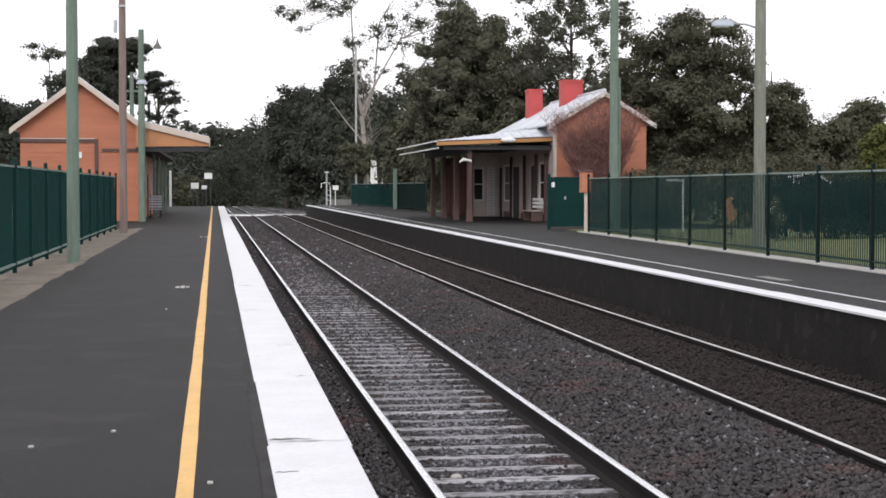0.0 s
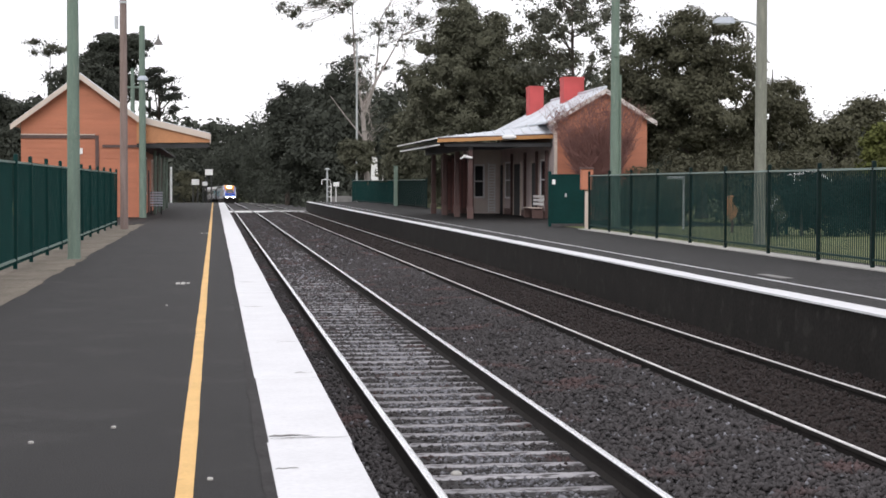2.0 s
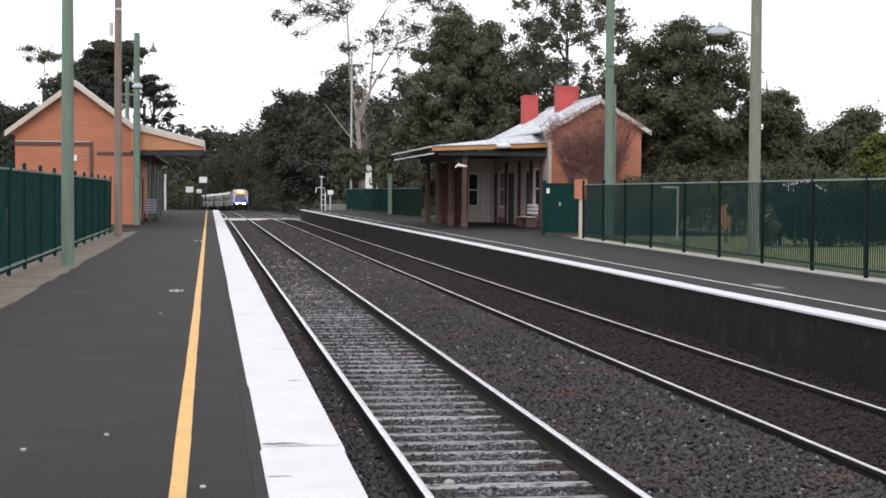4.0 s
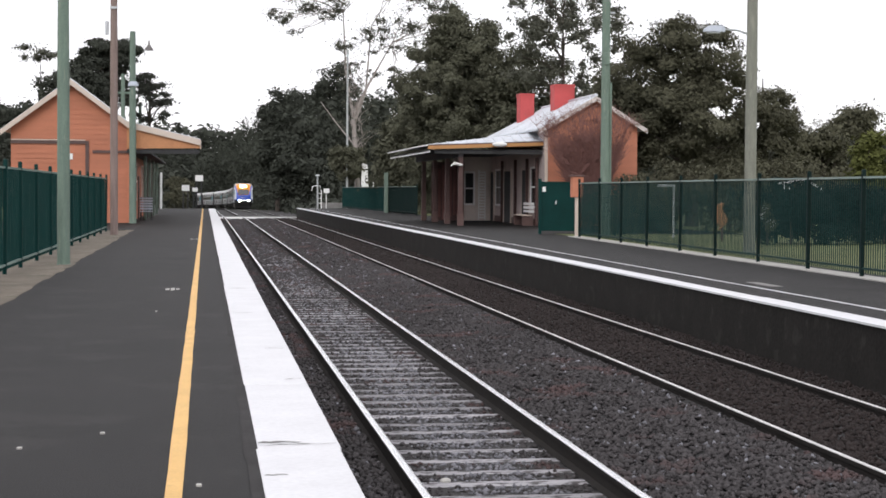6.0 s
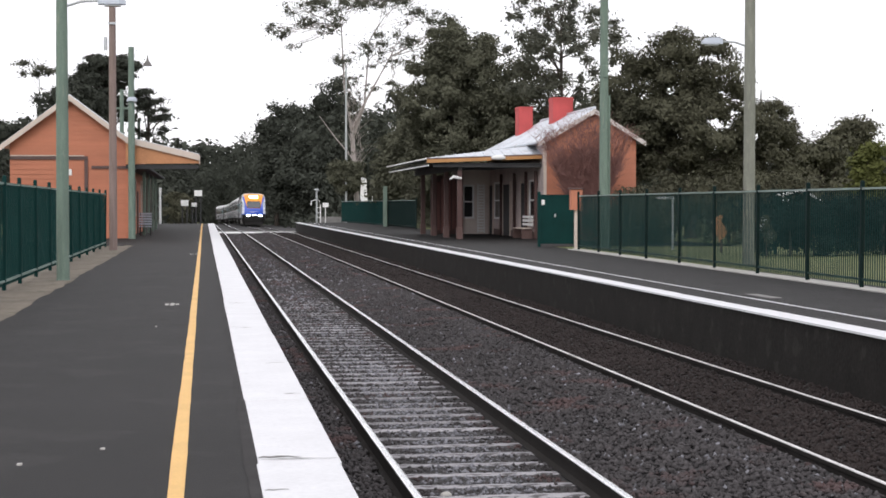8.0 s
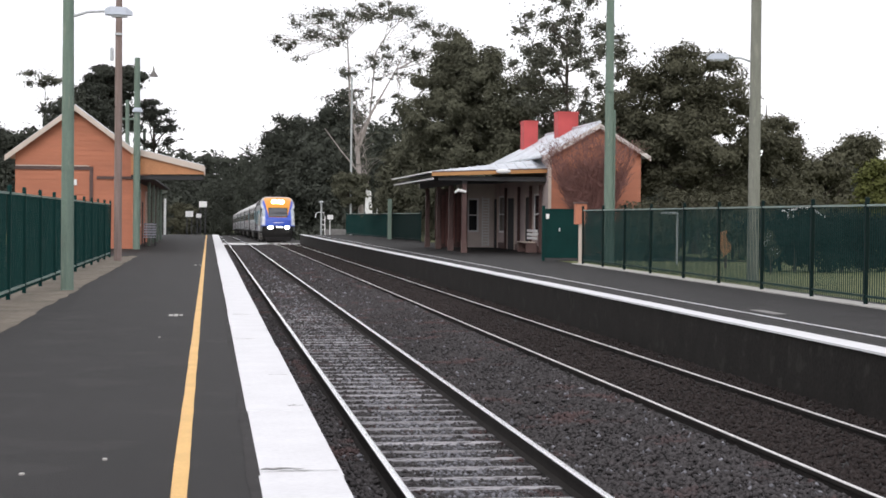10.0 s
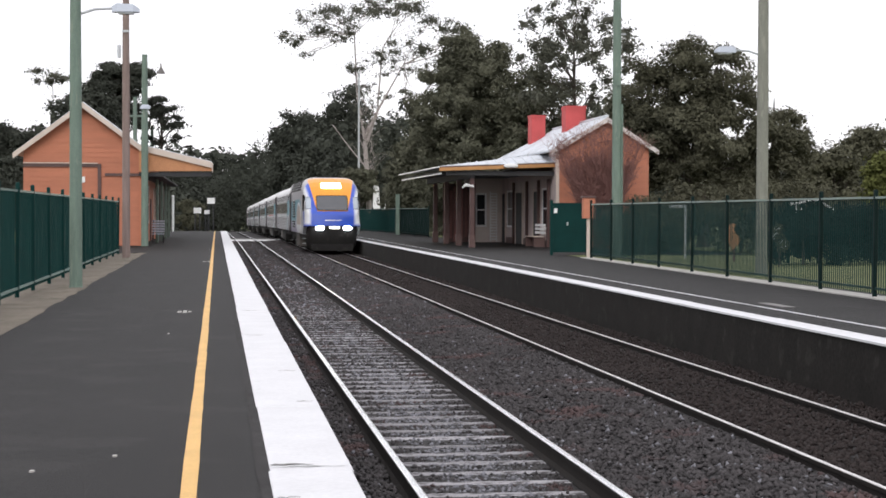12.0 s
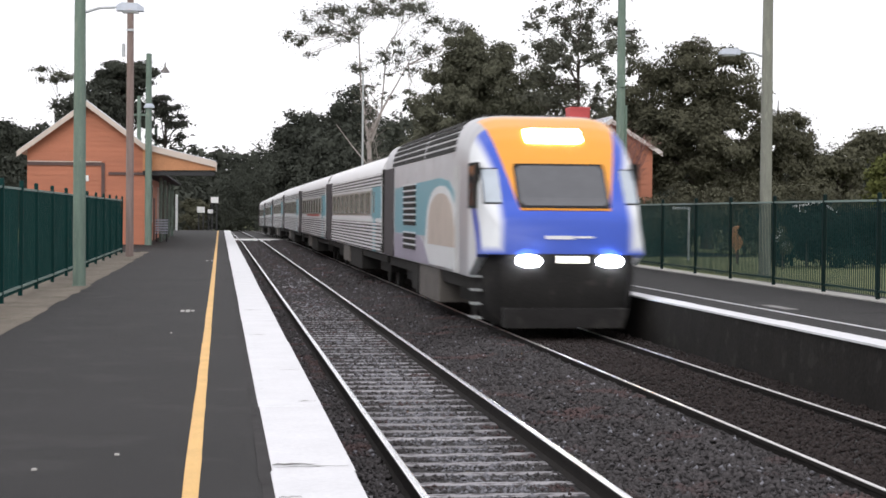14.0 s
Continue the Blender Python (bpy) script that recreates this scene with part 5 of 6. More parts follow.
TRAIN_MAUVE = mat("mauve_grey_livery_paint", (0.3, 0.28, 0.36), 0.4, var=0.15, scale=1, fine=30, bump=0.02)
TRAIN_RED = mat("red_livery_paint", (0.5, 0.07, 0.06), 0.4, var=0.1, scale=1, fine=30, bump=0.02)
END_BROWN = mat("dusty_dark_car_end", (0.045, 0.038, 0.042), 0.7, spec=0.3, var=0.3, scale=2, fine=30)
TRAIN_GREY = mat("train_roof_grey", (0.5, 0.5, 0.5), 0.6, var=0.2, scale=1.5, fine=30)


def nose_paint():
    """Blue over the front, white on the cab sides behind a sloping line."""
    m = mat("nose_livery", (0.035, 0.09, 0.5), 0.3, var=0.08, scale=1, fine=30, bump=0.02)
    nt = m.node_tree
    sep = nt.nodes.new("ShaderNodeSeparateXYZ")
    nt.links.new(nt.nodes["Texture Coordinate"].outputs["Object"], sep.inputs[0])
    ax = tree_of_maths(nt, "", sep.outputs[0], 0.0, "ABSOLUTE")
    high = tree_of_maths(nt, "", tree_of_maths(nt, "", sep.outputs[2], 2.75, "SUBTRACT"), 0.0, "MAXIMUM")
    lean = tree_of_maths(nt, "", tree_of_maths(nt, "", high, 0.3, "MULTIPLY"), 1.12, "ADD")
    corner = tree_of_maths(nt, "", tree_of_maths(nt, "", ax, lean, "SUBTRACT"), tree_of_maths(nt, "", sep.outputs[2], 1.5, "SUBTRACT"), "MINIMUM")
    slope = tree_of_maths(nt, "", tree_of_maths(nt, "", sep.outputs[2], 1.42, "SUBTRACT"), 0.85, "MULTIPLY")
    behind = tree_of_maths(nt, "", tree_of_maths(nt, "", sep.outputs[1], slope, "SUBTRACT"), 0.5, "SUBTRACT")
    beside = tree_of_maths(nt, "", tree_of_maths(nt, "", behind, 0.0, "ABSOLUTE"), 0.24, "SUBTRACT")
    low = tree_of_maths(nt, "", sep.outputs[2], 2.25, "GREATER_THAN")
    line = tree_of_maths(nt, "", tree_of_maths(nt, "", beside, 3.0, "MULTIPLY"), low, "ADD")
    far = tree_of_maths(nt, "", tree_of_maths(nt, "", corner, behind, "MAXIMUM"), line, "MINIMUM")
    step = nt.nodes.new("ShaderNodeMapRange")
    step.inputs[1].default_value, step.inputs[2].default_value = -0.07, 0.07
    nt.links.new(far, step.inputs[0])
    mix = nt.nodes.new("ShaderNodeMix")
    mix.data_type = "RGBA"
    bsdf = nt.nodes["Principled BSDF"]
    nt.links.new(step.outputs[0], mix.inputs[0])
    nt.links.new(bsdf.inputs["Base Color"].links[0].from_socket, mix.inputs[6])
    mix.inputs[7].default_value = (0.7, 0.72, 0.75, 1)
    panel = tree_of_maths(nt, "", tree_of_maths(nt, "", tree_of_maths(nt, "", sep.outputs[2], 2.2, "SUBTRACT"), 0.25, "MULTIPLY"), 0.79, "ADD")
    inside = tree_of_maths(nt, "", panel, ax, "SUBTRACT")
    above = tree_of_maths(nt, "", sep.outputs[2], 2.17, "SUBTRACT")
    ahead = tree_of_maths(nt, "", 2.5, sep.outputs[1], "SUBTRACT")
    both = tree_of_maths(nt, "", tree_of_maths(nt, "", inside, above, "MINIMUM"), ahead, "MINIMUM")
    edge = nt.nodes.new("ShaderNodeMapRange")
    edge.inputs[1].default_value, edge.inputs[2].default_value = -0.01, 0.01
    nt.links.new(both, edge.inputs[0])
    orange = nt.nodes.new("ShaderNodeMix")
    orange.data_type = "RGBA"
    nt.links.new(edge.outputs[0], orange.inputs[0])
    rear = nt.nodes.new("ShaderNodeMapRange")
    rear.inputs[1].default_value, rear.inputs[2].default_value = 1.72, 1.8
    nt.links.new(sep.outputs[1], rear.inputs[0])
    silver = nt.nodes.new("ShaderNodeMix")
    silver.data_type = "RGBA"
    nt.links.new(rear.outputs[0], silver.inputs[0])
    nt.links.new(mix.outputs[2], silver.inputs[6])
    silver.inputs[7].default_value = (0.4, 0.395, 0.42, 1)
    nt.links.new(silver.outputs[2], orange.inputs[6])
    orange.inputs[7].default_value = (0.78, 0.32, 0.035, 1)
    nt.links.new(orange.outputs[2], bsdf.inputs["Base Color"])
    return m


# pale base colour stands for sky reflected in the corner windows
CORNER_GLASS = mat("sky_pale_corner_glass", (0.42, 0.47, 0.53), 0.12, var=0.1, bump=0.0)
NOSE_PAINT = nose_paint()
UNDER = mat("black_underframe", (0.02, 0.019, 0.018), 0.8, spec=0.2, var=0.4, scale=3, fine=30)
PLOUGH = mat("dusty_plough_plate", (0.034, 0.0325, 0.0325), 0.8, spec=0.25, var=0.4, scale=1.5, fine=30, stain=(0.05, 0.047, 0.045), stain_at=0.56)
SKIRT = mat("dusty_black_skirt", (0.02, 0.019, 0.0185), 0.85, spec=0.2, var=0.45, scale=1.2, fine=30, stain=(0.04, 0.037, 0.034), stain_at=0.6)
UNDER_TAN = mat("dusty_underframe_box", (0.1, 0.09, 0.082), 0.8, var=0.35, scale=2, fine=30)
SCREEN = mat("windscreen_glass", (0.075, 0.078, 0.088), 0.08, spec=0.9, var=0.1, bump=0.0)
# dark colour for the shade that lies between flutes
FLUTE_SHADE = mat("shaded_flute_steel", (0.065, 0.063, 0.066), 0.8, 0.0, var=0.2, scale=1.5, fine=30)
BAND = mat("brown_window_band", (0.27, 0.25, 0.225), 0.3, var=0.15, scale=1, fine=30, bump=0.02)
ROOF_PALE = mat("pale_coach_roof", (0.8, 0.79, 0.77), 0.55, var=0.12, scale=1, fine=30, bump=0.02)
SIDE_GLASS = mat("tinted_side_glass", (0.235, 0.215, 0.19), 0.15, var=0.15, bump=0.0)
HEAD_GLOW = glow("headlamp_glow", (1.0, 0.95, 0.66), 40.0)
WHITE_GLOW = glow("white_lamp_glow", (0.9, 0.95, 1.0), 45.0)


def car_section(w, top, n=9, bottom=0.98, e=0.42, flare=0.97):
    """The outline of a car body: straight sides, rounded roof."""
    side_top = top - (top - bottom) * 0.32
    pts = [(-w * flare, bottom), (-w * (flare * 0.5 + 0.5 if flare > 1 else 1), bottom + 0.35)]
    for i in range(n + 1):
        a = math.pi * i / n
        pts.append((-w * math.copysign(abs(math.cos(a)) ** e, math.cos(a)), side_top + (top - side_top) * math.sin(a) ** 0.8))
    return pts + [(-x, z) for x, z in pts[1::-1]]


def loft(sections):
    """A skin through outlines of (y, points)."""
    n = len(sections[0][1])
    v = [(x, y, z) for y, s in sections for x, z in s]
    f = [(i * n + k, i * n + k + 1, (i + 1) * n + k + 1, (i + 1) * n + k) for i in range(len(sections) - 1) for k in range(n - 1)]
    f += [(i * n + n - 1, i * n, (i + 1) * n, (i + 1) * n + n - 1) for i in range(len(sections) - 1)]
    return v, f, n


def bogie(car, y, name="bogie"):
    b = part(name, Geo().block(-1.05, 1.05, y - 1.5, y + 1.5, 0.42, 0.72, 0.03), UNDER, car, "black steel bogie frame")
    for dy in (-1.15, 1.15):
        for x in (-0.75, 0.75):
            part("wheel", Geo().tube([(x - 0.07, y + dy, 0.46), (x + 0.07, y + dy, 0.46)], [0.45, 0.45], 20), UNDER, b, "dark steel wheel")


NOSE = ((0.0, 1.14, 1.98), (0.03, 1.19, 2.08), (0.12, 1.25, 2.18), (0.34, 1.33, 2.36), (0.55, 1.37, 2.62), (0.78, 1.4, 2.88), (1.02, 1.42, 3.16), (1.3, 1.435, 3.43), (1.65, 1.44, 3.66), (2.1, 1.445, 3.83), (2.7, 1.45, 3.92), (3.4, 1.45, 3.95))


def nose_surface(y):
    ys = [q[0] for q in NOSE]
    return float(np.interp(y, ys, [q[1] for q in NOSE])), float(np.interp(y, ys, [q[2] for q in NOSE]))


def nose_front(x, z):
    """How far back the nose lies at x across and z up."""
    lo, hi = 0.0, 3.4
    for _ in range(26):
        y = (lo + hi) / 2
        w, top = nose_surface(y)
        bottom = 1.42 if y < 0.5 else 1.42 - 0.44 * min(1, (y - 0.5) / 1.2)
        side_top = top - (top - bottom) * 0.32
        c = min(1.0, abs(x) / w) ** (1 / 0.3)
        edge = side_top + (top - side_top) * max(0.0, 1 - c * c) ** 0.4
        if abs(x) < w and edge >= z:
            hi = y
        else:
            lo = y
    return hi


def front_pane(x0, x1, z0, z1, proud, round_by):
    """A pane that follows the nose, seen from the front as a rectangle with rounded corners."""
    v, f, nx, nz = [], [], 16, 10
    for j in range(nz + 1):
        z = z0 + (z1 - z0) * j / nz
        cut = round_by * 1.5 * (1 if j in (0, nz) else 0)
        for i in range(nx + 1):
            x = x0 + cut + (x1 - x0 - 2 * cut) * i / nx
            v.append((x, nose_front(x, z) - proud, z + proud * 0.6))
    w = nx + 1
    f = [(j * w + i, j * w + i + 1, (j + 1) * w + i + 1, (j + 1) * w + i) for j in range(nz) for i in range(nx)]
    return Geo().add(v, f)


def shoulder_bar(s, k, y0, y1, d=0.02):
    """A long bar on the rounded shoulder of the roof, k from the side up to the top."""
    q = car_section(1.45, 3.95, n=60, bottom=0.98, e=0.3)[2:33]
    total, acc = sum(math.dist(a, b) for a, b in zip(q, q[1:])), 0.0
    ring = []
    for target in (k, k + 0.035):
        acc = 0.0
        for a, b in zip(q, q[1:]):
            step = math.dist(a, b) / total
            if acc + step >= target:
                t = (target - acc) / step
                ring.append((a[0] + (b[0] - a[0]) * t, a[1] + (b[1] - a[1]) * t))
                break
            acc += step
    (xa, za), (xb, zb) = ring
    prof = [(abs(xa) * s, za), (abs(xb) * s, zb), ((abs(xb) + d * 0.5) * s, zb + d), ((abs(xa) + d) * s, za + d * 0.4)]
    return Geo().add([(x, y, z) for y in (y0, y1) for x, z in prof], [(0, 1, 2, 3), (7, 6, 5, 4), (0, 4, 5, 1), (1, 5, 6, 2), (2, 6, 7, 3), (3, 7, 4, 0)])


def make_power_car():
    """The leading power car, nose towards the camera; its origin is at its nose, on the rails."""
    car = thing("train_power_car", "blue and white express train power car with an orange front panel", "train", "cars of the train")
    ys = sorted(set(list(np.linspace(0, 1.0, 22)) + list(np.linspace(1.0, 3.4, 30))))
    secs = [(y, car_section(*nose_surface(y), n=40, bottom=1.42 if y < 0.5 else 1.42 - 0.44 * min(1, (y - 0.5) / 1.2), e=0.3, flare=float(np.interp(y, [0, 0.3, 1.0, 3.0], [1.1, 1.08, 1.02, 0.97])))) for y in ys]
    v, f, n = loft(secs)
    f.append(tuple(range(n)))
    part("nose", Geo().add(v, f), NOSE_PAINT, car, "blue rounded nose with orange front panel and white cab corners", True)
    frame_rim = part("windscreen_frame", front_pane(-0.81, 0.81, 2.205, 2.985, 0.004, 0.02), UNDER, car, "dark windscreen rubber")
    part("windscreen", front_pane(-0.77, 0.77, 2.245, 2.945, 0.012, 0.05), SCREEN, frame_rim, "dark windscreen")
    for s in (-1, 1):
        rim = part("corner_window_frame", front_pane(min(s * 1.08, s * 1.37), max(s * 1.08, s * 1.37), 2.27, 2.9, 0.004, 0), UNDER, car, "black corner window rubber")
        part("corner_window", front_pane(min(s * 1.08, s * 1.35), max(s * 1.08, s * 1.35), 2.295, 2.875, 0.012, 0), CORNER_GLASS, rim, "corner window with its pale reflection painted in")
    part("windscreen_trim", Geo().box(-0.76, 0.76, 0.1, 0.2, 2.17, 2.205), TRAIN_ORANGE, car, "orange strip below the windscreen")
    part("name_bar", Geo().box(-0.38, 0.12, -0.025, 0.03, 1.68, 1.74), WHITE_P, car, "white lettering bar")
    part("name_bar", Geo().box(0.15, 0.46, -0.025, 0.03, 1.7, 1.735), WHITE_P, car, "white lettering bar")
    # body behind the cab
    prof = car_section(1.45, 3.95, n=20, bottom=0.98, e=0.3)
    vb, fb, n = loft([(3.4, prof), (17.0, prof)])
    fb += [tuple(range(n)), tuple(range(2 * n - 1, n - 1, -1))]
    part("body", Geo().add(vb, fb), TRAIN_SILVER, car, "silver-grey car body", True)
    for s in (-1, 1):
        out = lambda a0, a1, z0, z1, d=0.012: Geo().box(min(s * 1.44, s * (1.45 + d)), max(s * 1.44, s * (1.45 + d)), a0, a1, z0, z1)
        plate = lambda line, d: Geo().add([(s * (1.45 + d), y, z) for y, z in line] + [(s * 1.44, y, z) for y, z in line], slab(line, 0, 1)[1])
        teal = [(14.3, 1.62), (14.3, 2.72), (9.4, 2.78), (5.6, 2.82), (4.3, 2.74), (3.5, 2.5), (3.5, 2.3), (7.0, 1.62)]
        part("livery_panel", plate(teal, 0.01), TRAIN_TEAL, car, "teal livery panel")
        part("livery_panel", plate([(14.3, 1.02), (14.3, 1.6), (9.0, 1.6), (7.6, 1.32), (7.0, 1.02)], 0.012), TRAIN_MAUVE, car, "mauve-grey lower panel")
        hill = [(3.45, 1.04), (3.45, 1.9)] + [(5.45 - 2.9 * math.cos(math.pi * i / 24) * 0.8, 1.5 + 1.16 * math.sin(math.pi * i / 24) ** 0.6) for i in range(3, 23)] + [(8.0, 1.4), (7.2, 1.04)]
        part("livery_panel", plate(hill, 0.018), TRAIN_WHITE, car, "white arched livery patch")
        arch = [(5.4 - 2.0 * math.cos(math.pi * i / 20), 1.46 + 1.05 * math.sin(math.pi * i / 20) ** 0.55) for i in range(21)]
        part("livery_panel", plate(arch, 0.024), TRAIN_SAND, car, "sand-coloured arch picture")
        for i in range(11):
            if i != 3:
                part("louvre", Geo().box(min(s * 1.455, s * 1.49), max(s * 1.455, s * 1.49), 9.7, 12.1, 1.27 + i * 0.138, 1.36 + i * 0.138), UNDER, car, "black louvre slot")
                part("louvre_lip", Geo().box(min(s * 1.455, s * 1.5), max(s * 1.455, s * 1.5), 9.7, 12.1, 1.365 + i * 0.138, 1.395 + i * 0.138), TRAIN_WHITE, car)
        for i in range(7):
            for y0 in (3.5, 8.4, 12.4):
                part("roof_grille", shoulder_bar(s, 0.13 + i * 0.065, y0, y0 + {3.5: 4.6, 8.4: 3.8, 12.4: 2.6}[y0]), UNDER, car, "black roof grille slot")
        part("rear_panel", out(14.6, 17.0, 1.0, 3.25, 0.016), END_BROWN, car, "dark rear end panel")
        win = part("cab_window", Geo().box(min(s * 1.38, s * 1.462), max(s * 1.38, s * 1.462), 0.98, 1.6, 2.25, 2.95), GLASS_D, car, "cab side window")
        part("cab_window_frame", Geo().box(min(s * 1.38, s * 1.458), max(s * 1.38, s * 1.458), 0.9, 1.7, 2.2, 3.0), UNDER, win)
        part("cab_door", Geo().box(min(s * 1.43, s * 1.457), max(s * 1.43, s * 1.457), 2.9, 3.6, 1.0, 3.0), TRAIN_GREY, car, "grey cab door")
        for i in range(4 if s < 0 else 0):
            part("step", Geo().box(min(s * 1.3, s * 1.47), max(s * 1.3, s * 1.47), 1.0, 1.4, 0.27 + i * 0.24, 0.3 + i * 0.24), POLE_GREY, car, "pale step")
        part("tank", Geo().block(min(s * 0.7, s * 1.38), max(s * 0.7, s * 1.38), 6.2, 9.6, 0.28, 0.98, 0.03), UNDER_TAN, car, "dusty fuel tank")
        part("equipment_box", Geo().block(min(s * 0.7, s * 1.36), max(s * 0.7, s * 1.36), 10.0, 11.2, 0.35, 0.98, 0.03), UNDER, car)
    part("skirt", Geo().add(*skirt()), SKIRT, car, "black front skirt", True)
    part("plough", Geo().add([(-1.08, 0.0, 0.5), (1.08, 0.0, 0.5), (1.02, 0.14, 0.16), (-1.02, 0.14, 0.16), (-1.08, 0.5, 0.5), (1.08, 0.5, 0.5), (1.02, 0.6, 0.16), (-1.02, 0.6, 0.16)], ((0, 1, 2, 3), (7, 6, 5, 4), (0, 4, 5, 1), (1, 5, 6, 2), (2, 6, 7, 3), (3, 7, 4, 0))), PLOUGH, car, "dusty grey plough plate")
    part("underframe", Geo().block(-1.3, 1.3, 1.0, 16.9, 0.72, 0.99, 0.02), UNDER, car)
    part("rear_gangway", Geo().block(-0.7, 0.7, 17.0, 17.2, 0.9, 3.4, 0.03), UNDER, car, "black gangway")
    part("roof_hatch", Geo().block(-0.8, 0.8, 4.2, 15.5, 3.88, 4.03, 0.04), UNDER, car, "dark roof hatches")
    part("exhaust", Geo().block(-0.4, 0.4, 9.0, 10.6, 3.95, 4.15, 0.04), UNDER, car)
    for y in (3.9, 13.6):
        bogie(car, y)
    part("marker_light", front_pane(-0.5, 0.5, 3.36, 3.62, 0.015, 0.03), HEAD_GLOW, car, "bright yellow-white roof headlamps")
    for x0 in (-0.66, 0.74):
        lamp = [(x0 + 0.21 * math.copysign(abs(math.cos(i * math.pi / 10)) ** 0.8, math.cos(i * math.pi / 10)), 1.31 + 0.11 * math.sin(i * math.pi / 10)) for i in range(20)]
        part("headlight", Geo().add(*slab(lamp, -0.05, 0.1)), WHITE_GLOW, car, "lit white headlight")
    part("number_box", Geo().block(-0.17, 0.35, -0.05, 0.1, 1.28, 1.39, 0.01), glow("number_box_glow", (1.0, 0.98, 0.9), 3.0), car, "lit indicator panel")
    return car


def skirt():
    """The black lower front below the nose."""
    rows = []
    for z, y, w in ((1.43, -0.02, 1.14), (1.2, 0.0, 1.18), (0.9, 0.02, 1.17), (0.4, 0.1, 1.1), (0.2, 0.25, 1.0)):
        rows.append([(-w * 1.12, y + 1.8, z), (-w * 1.1, y + 0.5, z), (-w * 0.95, y + 0.15, z), (-w * 0.6, y, z), (w * 0.6, y, z), (w * 0.95, y + 0.15, z), (w * 1.1, y + 0.5, z), (w * 1.12, y + 1.8, z)])
    v = [p for r in rows for p in r]
    f = [(i * 8 + k, i * 8 + k + 1, (i + 1) * 8 + k + 1, (i + 1) * 8 + k) for i in range(4) for k in range(7)] + [tuple(range(8)), tuple(range(39, 31, -1))]
    return v, f


COACH = 24.0


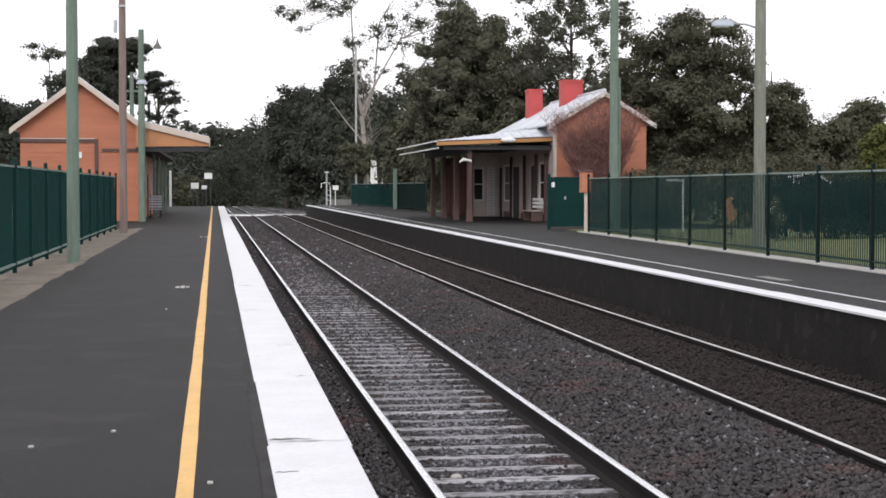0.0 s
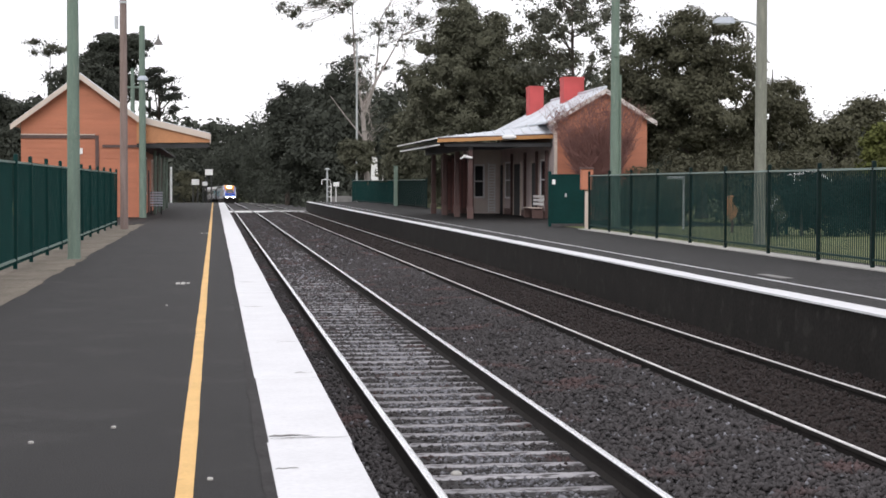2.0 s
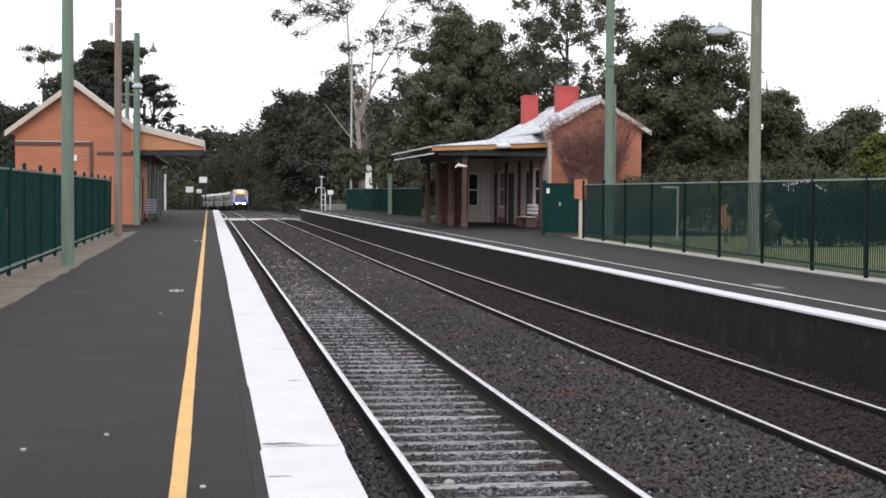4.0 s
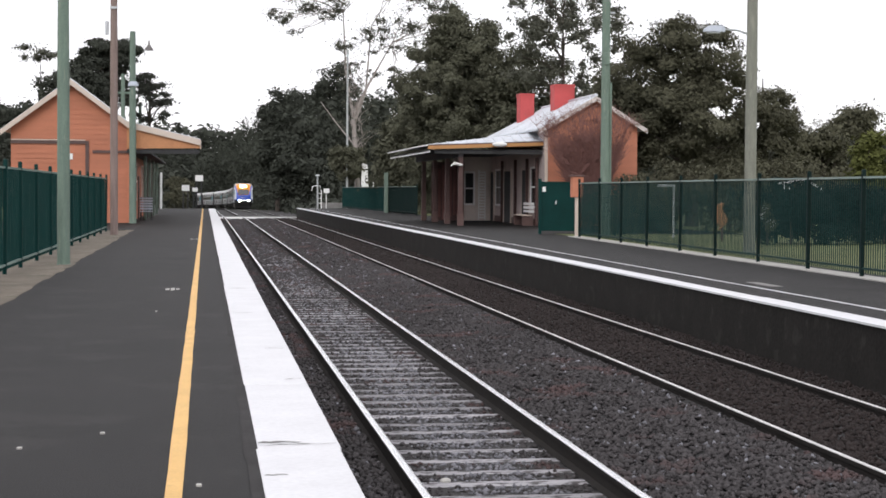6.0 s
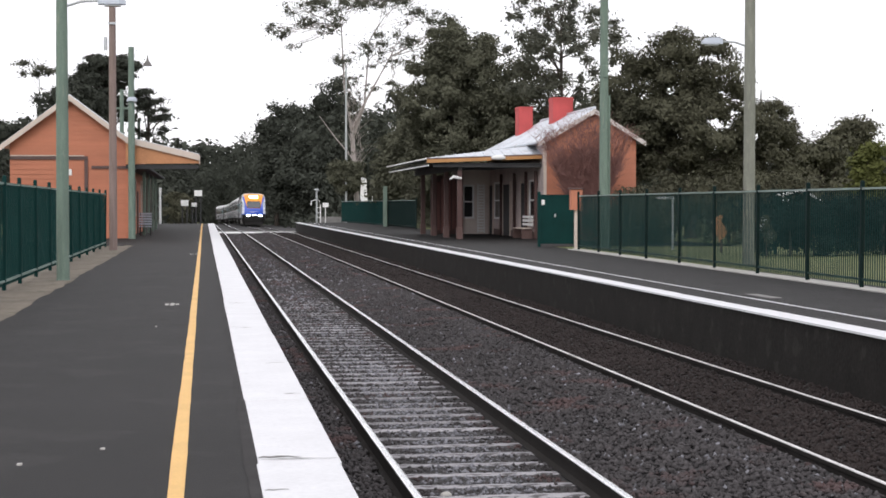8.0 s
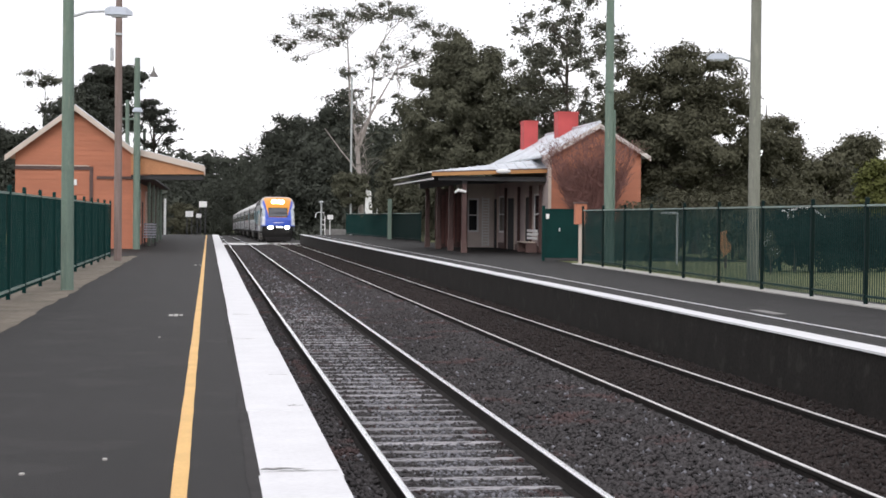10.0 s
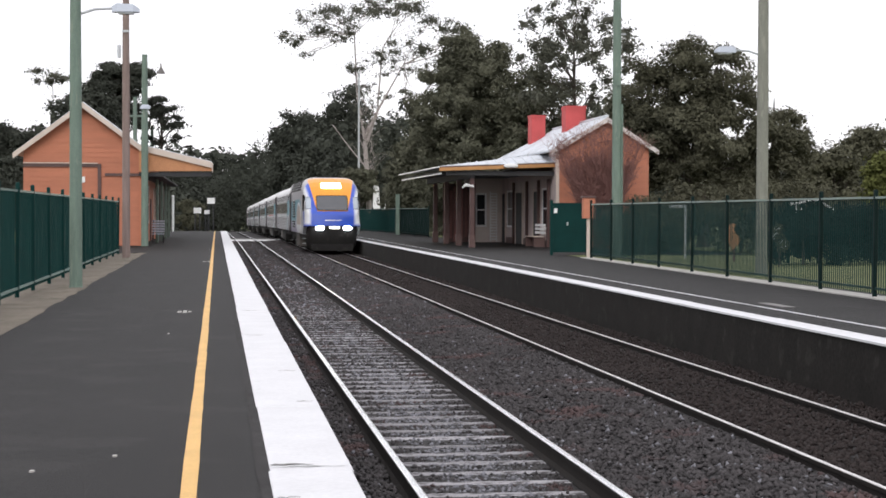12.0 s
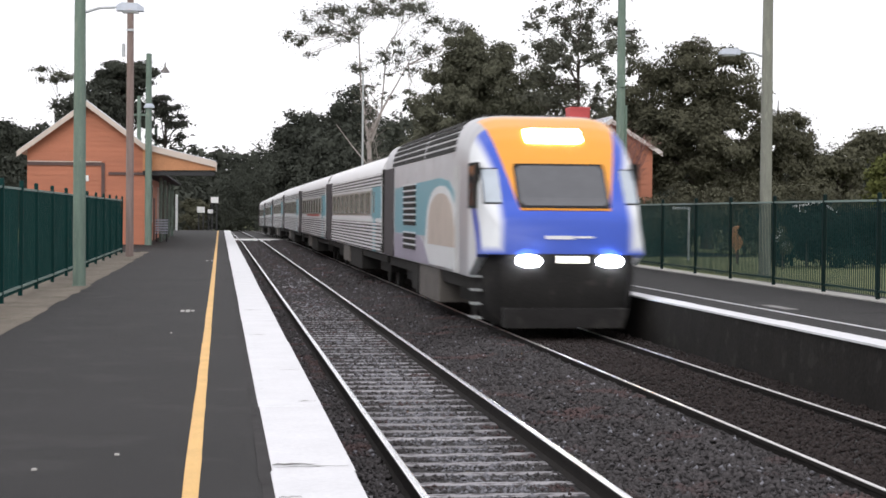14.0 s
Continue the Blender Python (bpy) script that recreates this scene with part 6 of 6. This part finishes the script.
def make_coach():
    """A fluted stainless steel passenger coach; origin at its front end, on the rails."""
    car = thing("train_coach", "fluted stainless steel passenger coach with teal end panels", "train", "cars of the train")
    prof = car_section(1.44, 3.78, n=20, bottom=0.98, e=0.34)
    v, f, n = loft([(0.6, prof), (COACH - 0.3, prof)])
    f += [tuple(range(n)), tuple(range(2 * n - 1, n - 1, -1))]
    part("body", Geo().add(v, f), TRAIN_STEEL, car, "stainless steel car body", True)
    part("roof", Geo().add(*[q for q in roof_skin()]), ROOF_PALE, car, "pale grey roof", True)
    for s in (-1, 1):
        out = lambda a0, a1, z0, z1, d: Geo().box(min(s * 1.42, s * (1.44 + d)), max(s * 1.42, s * (1.44 + d)), a0, a1, z0, z1)
        # these beds paint in the shade between the bright flutes
        part("flute_bed", out(0.65, COACH - 0.35, 1.02, 1.83, 0.008), FLUTE_SHADE, car, "bed between the flutes, painted dark as their shade")
        part("flute_bed", out(0.65, COACH - 0.35, 2.84, 3.2, 0.006), FLUTE_SHADE, car, "bed between the flutes, painted dark as their shade")
        for i in range(8):
            part("flute", out(0.7, COACH - 0.4, 1.06 + i * 0.1, 1.11 + i * 0.1, 0.03), TRAIN_STEEL, car)
        for i in range(4):
            part("flute", out(0.7, COACH - 0.4, 2.86 + i * 0.095, 2.905 + i * 0.095, 0.028), TRAIN_STEEL, car)
        part("window_band", out(3.6, COACH - 3.2, 2.02, 2.76, 0.012), BAND, car, "brownish window band")
        for i in range(8):
            part("window", out(4.0 + i * 2.1, 5.5 + i * 2.1, 2.08, 2.7, 0.016), SIDE_GLASS, car, "tinted window")
        part("stripe", out(0.65, COACH - 0.4, 1.86, 1.93, 0.018), TRAIN_WHITE, car, "thin white stripe")
        part("end_panel", out(0.65, 3.4, 1.95, 2.84, 0.012), TRAIN_TEAL, car, "teal end panel")
        door = part("door", out(2.3, 3.1, 1.0, 2.84, 0.018), TRAIN_TEAL, car, "teal door")
        part("door_window", out(2.5, 2.9, 2.1, 2.7, 0.022), SIDE_GLASS, door)
        part("vestibule_panel", out(COACH - 3.0, COACH - 0.32, 1.0, 3.25, 0.045), END_BROWN, car, "dark end panel")
        part("equipment_box", Geo().block(min(s * 0.6, s * 1.34), max(s * 0.6, s * 1.34), 8.0, 12.5, 0.32, 0.98, 0.03), UNDER, car)
        part("equipment_box", Geo().block(min(s * 0.6, s * 1.34), max(s * 0.6, s * 1.34), 13.2, 16.0, 0.4, 0.98, 0.03), UNDER_TAN, car)
    part("underframe", Geo().block(-1.3, 1.3, 0.3, COACH - 0.1, 0.75, 0.985, 0.02), UNDER, car)
    part("end_plate", Geo().box(-1.42, 1.42, 0.56, 0.598, 1.0, 3.3), UNDER, car, "black car end")
    part("gangway", Geo().block(-1.3, 1.3, -0.28, 0.555, 0.95, 3.5, 0.03), UNDER, car, "black gangway bellows")
    for y in (3.2, COACH - 3.2):
        bogie(car, y)
    return car


def roof_skin():
    prof = [(-1.44 * math.cos(math.pi * i / 20) * 0.93, 3.36 + 0.44 * math.sin(math.pi * i / 20) ** 0.8) for i in range(21)]
    n = len(prof)
    v = [(x, y, z) for y in (0.6, COACH - 0.3) for x, z in prof]
    return v, [(k, k + 1, n + k + 1, n + k) for k in range(n - 1)] + [tuple(range(n)), tuple(range(2 * n - 1, n - 1, -1))]


power_car = make_power_car()
coaches = [make_coach()]
for _ in range(5):
    coaches.append(copy_thing(coaches[0], pose(0, 0, 0)))

for s in (-1, 1):
    part("stripe", Geo().box(min(s * 1.45, s * 1.466), max(s * 1.45, s * 1.466), 5.5, 15.5, 1.94, 2.0), TRAIN_RED, coaches[1], "red livery stripe")

make_track(TRACK_A, "single railway track with timber sleepers beside the near platform")
make_track(TRACK_B, "railway track with worn bright rails beside the far platform")
make_stones()


# ---- what moves ----
def on_line(y, length):
    """The pose of a car whose front is at y along the far track."""
    a, b = Vector((TRACK_B + bend(y), y, RAIL_Z + grade(y))), Vector((TRACK_B + bend(y + length), y + length, RAIL_Z + grade(y + length)))
    d = b - a
    return pose(a.x, a.y, a.z, math.degrees(math.atan2(d.z, d.y)), 0, -math.degrees(math.atan2(d.x, d.y)))


def motions():
    times = [i * 0.5 for i in range(29)]
    front = lambda t: 27.9 + 28.6 * (14 - t)
    walk(power_car, [(t, on_line(front(t), 17.0)) for t in times])
    for i, coach in enumerate(coaches):
        walk(coach, [(t, on_line(front(t) + 17.5 + i * (COACH + 0.6), COACH)) for t in times])


motions()
